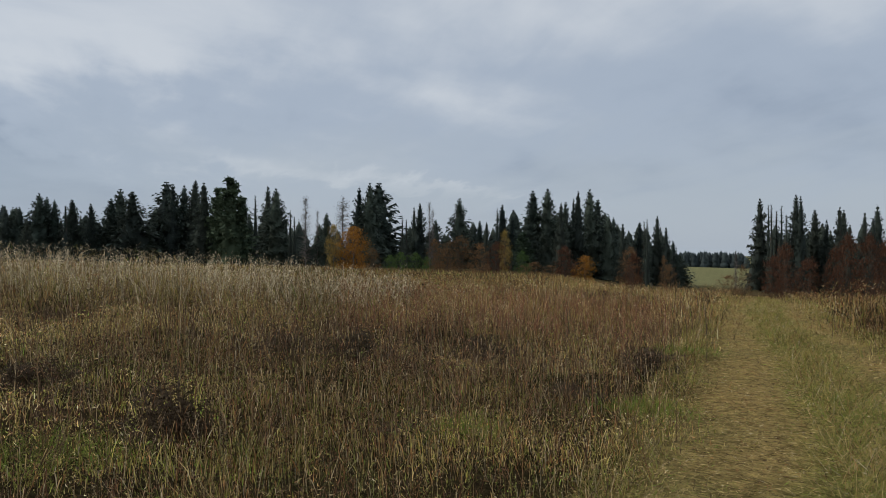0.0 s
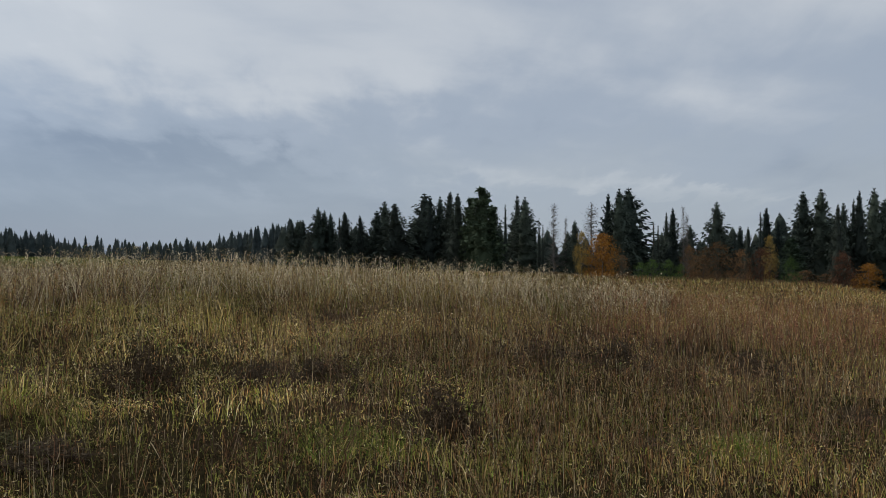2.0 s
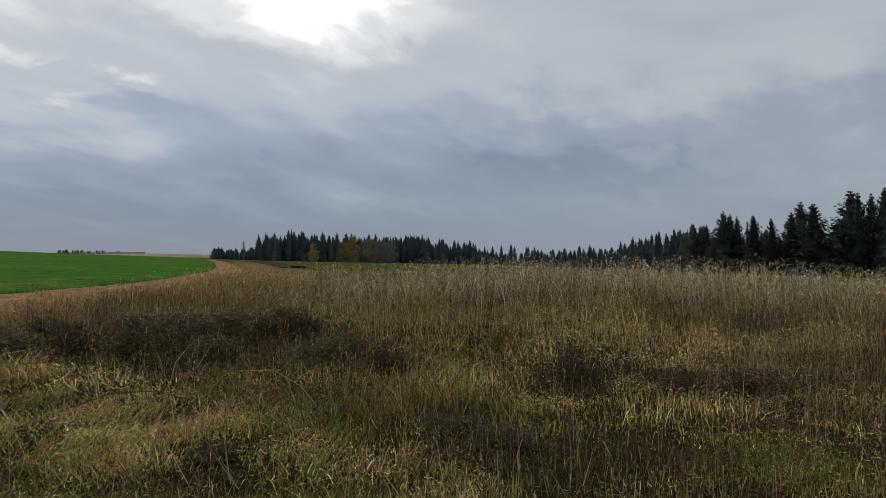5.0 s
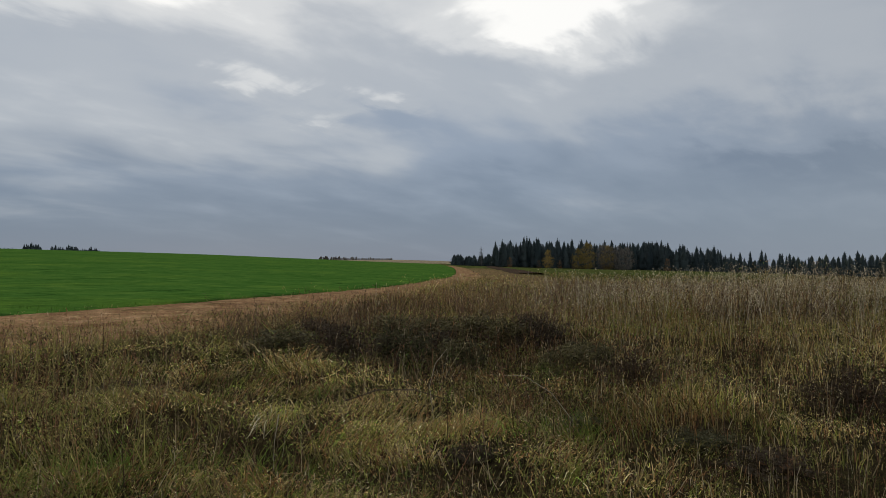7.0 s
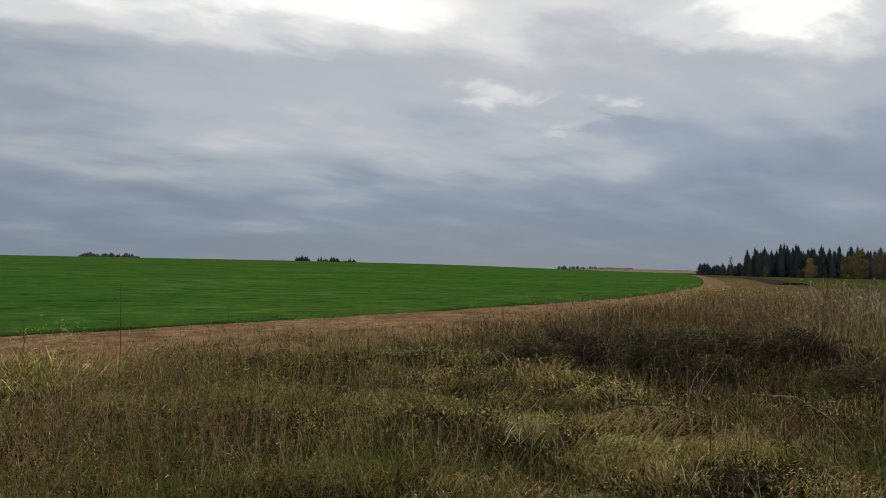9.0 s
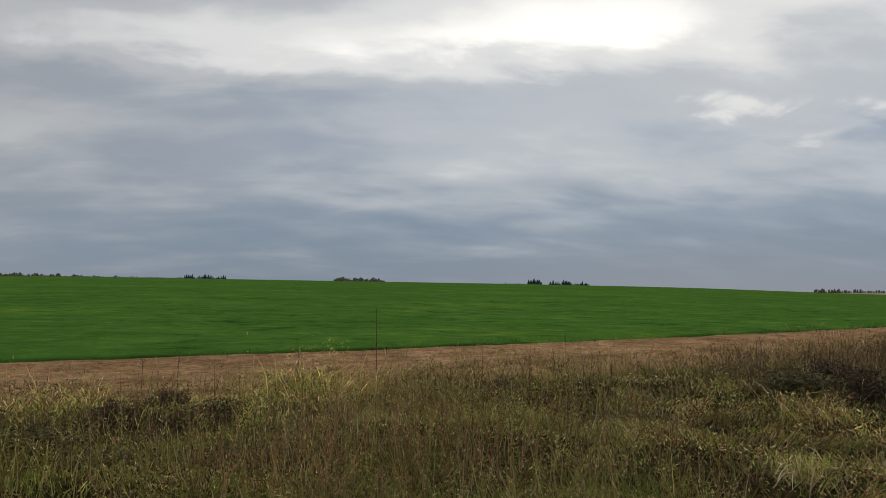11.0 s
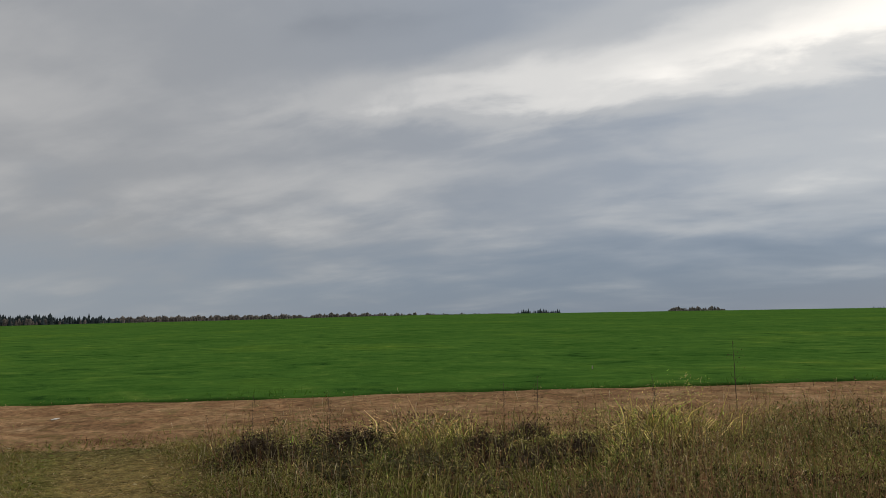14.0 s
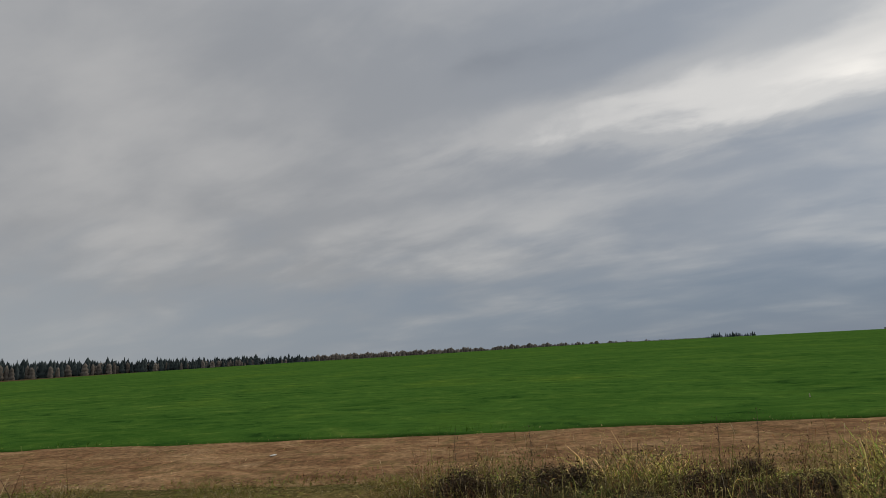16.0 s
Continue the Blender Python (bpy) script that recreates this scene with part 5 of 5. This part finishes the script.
v, f, c = joined([forbs(3600, 17, 40, 40, 68, 1.0, [(0, 0, 0.1)], 0.4, 0.85, (0.13, 0.082, 0.052), 16, 0.7), forbs(2600, 13, 32, 60, 86, 1.0, [(0, 0, 0.1)], 0.35, 0.75, (0.15, 0.095, 0.055), 16, 0.85), forbs(2400, 17, 30, 2, 62, 1.0, PALE_PATCHES, 0.55, 1.15, (0.42, 0.35, 0.235), 22, 0.0), forbs(2600, 4.5, 12, 94, 130, 1.0, [(-6.2, -2.3, 1.0), (-5.2, -3.2, 0.8), (-8.2, -3.6, 0.9)], 0.3, 0.65, (0.24, 0.135, 0.065), 10, 0.02), forbs(2600, 14, 40, -18, 30, 1.0, [(0, 0, 0.1)], 0.3, 0.75, (0.16, 0.105, 0.06), 14, 0.7), lumps(1900, 80, 3.2, 11, -42, 178, 0.9), lumps(350, 110, 4.5, 13, 100, 150, 0.9), lumps(3000, 44, 10, 30, -42, 135, 1.2), forbs(6500, 6, 30, -24, 33, 1.0, [(0, 0, 0.1)], 0.25, 0.6, (0.16, 0.105, 0.06), 14, 0.8), forbs(2600, 14, 30, -17, 8, 1.0, [(0, 0, 0.1)], 0.35, 0.75, (0.20, 0.095, 0.055), 16, 0.8), forbs(26000, 3, 28, -42, 176, 1.0, [(a, b, 0.8 * c) for a, b, c in BROWN_PATCHES], 0.25, 0.65, (0.064, 0.040, 0.028), 14, 0.03), forbs(9000, 3, 14, -42, 176, 1.0, FLAT_PATCHES, 0.08, 0.3, (0.20, 0.14, 0.075)), forbs(2600, 3, 22, -42, 176, 1.0, [(0, 0, 0.1)], 0.15, 0.45, (0.36, 0.28, 0.16), 12, 0.75), forbs(5000, 3, 22, -42, 176, 1.0, [(0, 0, 0.1)], 0.2, 0.6, (0.15, 0.075, 0.04), 14, 0.75), forbs(7500, 3, 20, -42, 176, 1.0, [(0, 0, 0.1)], 0.1, 0.35, (0.14, 0.145, 0.04), 14, 0.75), forbs(4200, 5, 16, 92, 148, 1.0, [(0, 0, 0.1)], 0.25, 0.6, (0.25, 0.215, 0.07), 12, 0.6), forbs(1000, 6, 16, 92, 148, 1.0, [(0, 0, 0.1)], 0.35, 0.7, (0.16, 0.085, 0.045), 14, 0.6)])
tagged(new("withered_weeds", mesh_data("withered_weeds", v, f, WEED, c)), "dark brown withered weeds in patches", "weeds", kind="stuff")


def track_grass(count, r0=2.4, r1=60, a0=-42, a1=2, half=2.3, short=1.0):
    x, y, r = scatter(count, r0, r1, a0, a1, 1.1)
    tr = from_track(x, y)
    keep = (np.abs(tr) < half) & (along_edge(x, y)[0] < -4.3)
    x, y, r, tr = x[keep], y[keep], r[keep], tr[keep]
    n = len(x)
    crown = smooth(0.75, 0.25, np.abs(tr)) + smooth(1.5, 2.0, np.abs(tr))
    h = (0.07 + 0.11 * crown * (0.5 + value_noise(x, y, 0.8, 56))) * rng.uniform(0.5, 1.5, n) * short
    patch = value_noise(x, y, 0.6, 55)
    wts = np.stack([1.3 + 0 * h, 0.25 + 0 * h, 1.2 + 0.9 * crown, 0.3 + 1.0 * patch + 0.3 * crown, 0.45 * smooth(0.5, 0.9, patch), 0.9 * (1.2 - patch), 0.4 * (1 - crown) + 0.2], 1)
    col = pick(wts, [STRAW, PALE, OLIVE, GREEN, FRESH, RUSTY, UMBER], n) * rng.uniform(0.5, 1.5, (n, 1))
    lean = np.clip(rng.uniform(0.3, 1.1, n) + 0.5 * (1 - crown), 0, 1.28)
    # roots at 0.75 of the picked colour, tips at 0.92
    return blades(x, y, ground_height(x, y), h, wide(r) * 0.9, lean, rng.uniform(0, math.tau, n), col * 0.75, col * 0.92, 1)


def track_scraps(count, r0=2.6, r1=50, a0=-42, a1=2, half=2.3):
    x, y, r = scatter(count, r0, r1, a0, a1, 1.2)
    tr = from_track(x, y)
    keep = (np.abs(tr) < half) & (along_edge(x, y)[0] < -4.3)
    x, y, r, tr = x[keep], y[keep], r[keep], tr[keep]
    n = len(x)
    patch = value_noise(x, y, 0.7, 57)
    rut_ = np.exp(-((np.abs(tr) - 1.1) / 0.45) ** 2)
    wts = np.stack([1.6 + 0 * x, 0.05 + 0.1 * patch, 0.8 + 0 * x, 0.9 * (1 - rut_) + 0.2, 0.3 * (1 - rut_), 0.5 * rut_ + 0.15, 0.5 + 0.4 * rut_], 1)
    col = pick(wts, KINDS_OF_GRASS, n) * rng.uniform(0.6, 1.5, (n, 1))
    return scraps(x, y, ground_height(x, y) + 0.015 + rng.rand(n) * (0.03 + 0.07 * (1 - rut_)), (0.012 + 0.0009 * r) * rng.uniform(0.5, 1.9, n), col * 0.85, 0.22)


def road_litter(count):
    """Straw, clods and tufts lying on the dirt road, most at its edges."""
    x, y, r = scatter(count, 11, 55, 62, 178, 1.2)
    e, _ = along_edge(x, y)
    keep = (e > -4.7) & (e < 0.5) & (rng.rand(count) < 0.25 + 0.75 * np.maximum(smooth(-3.6, -4.5, e), smooth(-0.7, 0.1, e)) + 0.4 * np.exp(-((e + 2.1) / 0.5) ** 2) * value_noise(x, y, 1.5, 58))
    x, y, r, e = x[keep], y[keep], r[keep], e[keep]
    n = len(x)
    col = np.array([STRAW, OLIVE, GREEN, RUSTY, UMBER])[rng.choice(5, n, p=(0.45, 0.2, 0.15, 0.1, 0.1))] * rng.uniform(0.6, 1.2, (n, 1))
    return scraps(x, y, land(x, y) + 0.05 + 0.05 * rng.rand(n), (0.006 + 0.0009 * r) * rng.uniform(0.5, 1.6, n), col)


def verge_turf(count):
    """Short green and yellowed turf that creeps onto the meadow side of the dirt road."""
    x, y, r = scatter(count, 10, 48, 60, 178, 1.2)
    e, _ = along_edge(x, y)
    az = np.degrees(np.arctan2(-x, y))
    rim = -np.interp(az, [60, 88, 98, 125, 150, 165], [1.6, 2.0, 2.6, 3.2, 4.1, 4.4]) + 1.1 * (value_noise(x, y, 1.6, 68) - 0.5) + 0.7 * (value_noise(x, y, 0.5, 69) - 0.5)
    keep = (e > -5.0) & (e < rim - 0.25 * rng.rand(count))
    x, y, r = x[keep], y[keep], r[keep]
    n = len(x)
    patch = value_noise(x, y, 0.9, 70)[:, None]
    col = pick(np.concatenate([0.9 * (1.2 - patch), 0.1 + 0 * patch, 0.9 + 0 * patch, 0.4 + 1.1 * patch, 0.7 * patch, 0.3 + 0 * patch, 0.25 + 0 * patch], 1), KINDS_OF_GRASS, n) * rng.uniform(0.6, 1.3, (n, 1))
    k = n * 2 // 5
    z = land(x, y) + 0.05
    # roots tinted darker than tips
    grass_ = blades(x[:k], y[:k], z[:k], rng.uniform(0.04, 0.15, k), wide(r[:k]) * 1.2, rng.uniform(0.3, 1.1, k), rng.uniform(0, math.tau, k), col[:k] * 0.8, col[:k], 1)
    bits = scraps(x[k:], y[k:], z[k:] + 0.05 * rng.rand(n - k), (0.008 + 0.0012 * r[k:]) * rng.uniform(0.5, 1.6, n - k), col[k:], 0.4)
    return joined([grass_, bits])


def lush(count):
    """Short fresh green grass in a few moist spots."""
    spots = np.array([(-10.9, -7.0, 0.5), (-11.5, -6.3, 0.6), (-15.8, -4.0, 0.8), (-16.5, -2.6, 0.6), (-7.2, -9.1, 0.5), (2.2, 8.2, 0.25), (4.5, 14.2, 0.3), (0.2, 6.9, 0.2), (-2.8, 5.6, 0.35), (-6.4, -2.4, 0.3), (-5.0, -3.4, 0.35), (-6.9, -4.4, 0.4), (-4.6, -5.4, 0.4), (-5.4, 0.4, 0.4), (-5.8, -0.8, 0.3), (-4.2, 2.2, 0.3), (-6.3, 3.3, 0.35), (-5.2, -1.9, 0.25)])
    s = spots[rng.randint(0, len(spots), count)]
    x, y = s[:, 0] + rng.normal(0, 1, count) * s[:, 2], s[:, 1] + rng.normal(0, 1, count) * s[:, 2]
    r = np.hypot(x, y)
    col = np.array([FRESH, GREEN, OLIVE])[rng.choice(3, count, p=(0.5, 0.35, 0.15))] * rng.uniform(0.6, 1.2, (count, 1))
    # roots at 0.8 of the picked colour
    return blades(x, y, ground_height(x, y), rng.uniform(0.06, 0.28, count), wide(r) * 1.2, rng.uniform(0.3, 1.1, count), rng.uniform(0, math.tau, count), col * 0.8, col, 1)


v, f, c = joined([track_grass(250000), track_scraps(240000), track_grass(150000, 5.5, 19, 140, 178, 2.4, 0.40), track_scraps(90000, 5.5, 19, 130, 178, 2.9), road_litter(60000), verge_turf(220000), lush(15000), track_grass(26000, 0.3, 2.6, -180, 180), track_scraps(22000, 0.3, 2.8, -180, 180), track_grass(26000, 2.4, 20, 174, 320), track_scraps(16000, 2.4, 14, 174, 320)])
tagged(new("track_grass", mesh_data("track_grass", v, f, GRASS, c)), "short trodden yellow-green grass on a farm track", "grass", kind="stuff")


def crop(count, r0, r1):
    x, y, r = scatter(count, r0, r1, 62, 178, 1.5)
    e, _ = along_edge(x, y)
    keep = (rng.rand(count) > smooth(24, r1, r)) & (rng.rand(count) < 0.3 + smooth(2.2, 0.6, e)) & (e > 0.15 + 0.7 * rng.rand(count) * value_noise(x, y, 1.2, 61))
    x, y, r = x[keep], y[keep], r[keep]
    n = len(x)
    n1, n2 = value_noise(x, y, 2.0, 62), value_noise((x - y) * 0.3, (x + y) * 0.7, 1.3, 63)
    h = (0.05 + 0.03 * n1 + 0.02 * n2 + 0.10 * n1 * smooth(1.6, 0.3, along_edge(x, y)[0])) * rng.uniform(0.4, 1.5, n)
    wts = np.stack([0.8 + 0 * h, 1.0 + 0 * h, 0.5 * n2, 0.03 + 0 * h], 1)
    col = pick(wts, [(0.036, 0.078, 0.010), (0.044, 0.098, 0.012), (0.060, 0.122, 0.015), (0.10, 0.14, 0.03)], n)
    return blades(x, y, land(x, y) + 0.05, h, 0.004 + 0.0009 * r, rng.uniform(0.3, 1.1, n), rng.uniform(0, math.tau, n), col * 1.5, col * 1.5, 1)


v, f, c = crop(170000, 13, 60)
tagged(new("crop_blades", mesh_data("crop_blades", v, f, CROP, c)), "young green winter crop standing in a field", "crop", kind="stuff")

# ---- weed clumps and single stems ----
BUSH_LEAF = foliage_material("weed_leaves", (0.020, 0.014, 0.010), (0.095, 0.066, 0.040), 0.1)
GREEN_LEAF = foliage_material("green_weed_leaves", (0.030, 0.028, 0.014), (0.165, 0.140, 0.066), 0.2)
STEM = bark_material("weed_stems", (0.045, 0.030, 0.020), (0.13, 0.09, 0.06))


def make_clump(seed, mat, label, count=4600):
    """A low dense clump of withered weeds one unit wide: many thin crooked stems under small leaves."""
    rs = np.random.RandomState(seed)
    ob = empty_thing("weed_clump", label, "shrub", "weed clumps in the meadow")
    vs, fs, cs, n = [], [], [], 0
    for _ in range(60):
        a = rs.rand() * math.tau
        ln = rs.uniform(0.06, 0.62) * (0.7 + 0.3 * math.sin(3 * a + seed) * math.cos(2 * a + 2.0 * seed))
        foot = np.array((math.cos(a) * ln * 0.6, math.sin(a) * ln * 0.6, -0.05))
        top = np.array((math.cos(a) * ln * 1.1, math.sin(a) * ln * 1.1, rs.uniform(0.22, 0.85) * (1.05 - 0.9 * ln)))
        mid_ = (foot + top) / 2 + rs.normal(0, 0.03, 3)
        v, f = tube([foot, mid_, top], [0.006, 0.004, 0.002], 3)
        vs.append(v)
        fs.append(f + n)
        n += len(v)
        cs.append((mid_, top))
    child("stem_tangle", np.concatenate(vs), np.concatenate(fs), STEM, ob)
    ends = np.array(cs)
    k, t = rs.randint(0, len(ends), count), rs.rand(count, 1)
    c = ends[k, 0] * (1 - t) + ends[k, 1] * t + rs.normal(0, 0.045, (count, 3)) * np.array((1, 1, 0.7))
    a, b = rs.normal(0, 1, (count, 3)), rs.normal(0, 1, (count, 3))
    a /= np.linalg.norm(a, axis=1, keepdims=True)
    b /= np.linalg.norm(b, axis=1, keepdims=True)
    s = rs.uniform(0.010, 0.034, (count, 1)) * (1.35 if mat is GREEN_LEAF else 1.0)
    v = np.stack([c - a * s, c + b * s * 0.8, c + a * s], 1).reshape(-1, 3)
    child("foliage", v, np.arange(3 * count).reshape(-1, 3), mat, ob)
    return ob


CLUMPS = [make_clump(31, BUSH_LEAF, "low dark brown clump of withered weeds"), make_clump(32, BUSH_LEAF, "low dark brown clump of withered weeds"), make_clump(33, GREEN_LEAF, "low dull green clump of weeds in dry grass")]
clump_used = set()


def put_thing(makers, i, x, y, wide_, tall):
    ob = makers[i]
    m = Matrix.LocRotScale((x, y, float(ground_height(x, y)) - 0.02), Euler((0, 0, (x * 7.3 + y * 3.1) % math.tau)), (wide_, wide_, tall))
    if ob.name in clump_used:
        return copy_thing(ob, m @ Matrix.Diagonal((*(1 / v for v in ob.scale), 1)))
    clump_used.add(ob.name)
    ob.matrix_basis = m
    return ob


for i, x, y, w_, h_ in CLUMP_LIST:
    low_ = 0.62 if (i, x, y, w_, h_) in LOW_CLUMPS + HOLLOWS else 0.78 if (i, x, y, w_, h_) in OLIVE_MASS + VERGE_CLUMPS else 1.0
    put_thing(CLUMPS, i, x, y, w_ * 1.15, h_ * 1.65 * low_)


def make_stem(seed, label, heads):
    """A tall single weed stem one unit high, with a few short side twigs and dry flower heads."""
    rs = np.random.RandomState(seed)
    ob = empty_thing("tall_weed", label, "weed", "tall single stems in the meadow")
    p = [(0, 0, -0.03), (rs.normal(0, 0.01), rs.normal(0, 0.01), 0.35), (rs.normal(0, 0.02), rs.normal(0, 0.02), 0.7), (rs.normal(0, 0.03), rs.normal(0, 0.03), 1.0)]
    v, f = wooded(tube(p, [0.006, 0.005, 0.004, 0.002], 5), limbs(rs, 9, 0.10, 0.45, 1.2, 0.003))
    child("stalk", v, f, STEM, ob)
    v, f = leafy(rs, heads, 0.05, 0.62, 0.010)
    tagged(child("seed_heads", v, f, BUSH_LEAF, ob), kind="stuff")
    return ob


STEMS = [make_stem(41, "tall dark dead weed stem above the grass", 90), make_stem(42, "tall dark dead weed stem above the grass", 50), make_stem(43, "tall thin leafless weed stem above the grass", 25)]
for i, x, y, h_ in [(2, -12.6, -4.75, 1.25), (1, -10.2, 11.0, 1.2), (0, 4.6, 12.9, 1.25), (1, 1.9, 11.4, 1.1), (0, -0.7, 14.0, 1.15), (1, -1.6, 15.5, 1.0), (0, -8.9, -6.2, 0.8), (1, -9.9, -5.0, 0.78),
                    (0, -9.3, -7.0, 0.75), (2, -6.8, -9.5, 0.75), (1, -12.6, 1.4, 0.9), (0, -7.5, -8.7, 0.75), (2, -10.9, -1.6, 0.75), (1, -13.5, 12.5, 1.2)]:
    put_thing(STEMS, i, x, y, h_, h_)

# a fallen twig in the grass, a pale stake in the field, a white dry stem
def rod(name, label, category, points, radii, mat):
    p = np.array([(x, y, float(ground_height(x, y)) + h) for x, y, h in points])
    v, f = tube(p, radii, 6)
    return tagged(new(name, mesh_data(name, v, f, mat)), label, category)


PALE_WOOD = bark_material("bleached_wood", (0.34, 0.28, 0.20), (0.56, 0.48, 0.37))
rod("twig", "thin dark fallen twig lying in flattened grass", "twig", [(-7.75, 1.55, 0.10), (-7.6, 1.9, 0.22), (-7.35, 2.2, 0.24), (-7.15, 2.5, 0.16)], [0.008, 0.007, 0.006, 0.003], STEM)
rod("dry_stem", "long bleached dry stem arching over the grass", "stem", [(-6.95, 2.25, 0.0), (-7.0, 2.22, 0.35), (-7.05, 2.3, 0.55), (-7.2, 2.5, 0.68)], [0.003, 0.0025, 0.002, 0.001], PALE_WOOD)
rod("dry_stem", "long bleached dry stem arching over the grass", "stem", [(-5.92, 0.55, 0.0), (-5.95, 0.56, 0.2), (-6.0, 0.6, 0.40)], [0.002, 0.002, 0.004], PALE_WOOD)
rod("dry_stem", "long bleached dry stem arching over the grass", "stem", [(-6.6, 3.6, 0.0), (-6.7, 3.4, 0.3), (-6.9, 3.2, 0.45), (-7.15, 2.95, 0.42)], [0.003, 0.0025, 0.002, 0.001], PALE_WOOD)
rod("stake", "short pale stake standing in the green field", "stake", [(-17.4, -9.75, 0.25), (-17.39, -9.75, 0.5), (-17.38, -9.76, 0.68)], [0.022, 0.02, 0.012], PALE_WOOD)

# a pale flat stone on the road
bm = bmesh.new()
bmesh.ops.create_icosphere(bm, subdivisions=3, radius=1.0)
for q in bm.verts:
    k = 1 + 0.35 * (noise.noise(q.co * 1.3) + 0.5 * noise.noise(q.co * 3.1))
    q.co = Vector((q.co.x * 0.12 * k, q.co.y * 0.04 * k, q.co.z * 0.008 * k))
stone_mesh = bpy.data.meshes.new("stone")
bm.to_mesh(stone_mesh)
bm.free()
_m, _t = material("pale_stone")
_n = tex_noise(_t, 18.0, 5)
finish(_t, ramp(_t, _n, [(0.3, (0.36, 0.33, 0.28)), (0.7, (0.55, 0.52, 0.46))]), 0.85, _n, 0.5, 0.01)
stone_mesh.materials.append(_m)
stone = tagged(new("stone", stone_mesh), "small pale flat stone lying on the dirt road", "stone")
stone.matrix_world = pose(-5.96, -13.56, float(land(-5.96, -13.56)) + 0.05, 0, 0, 40)
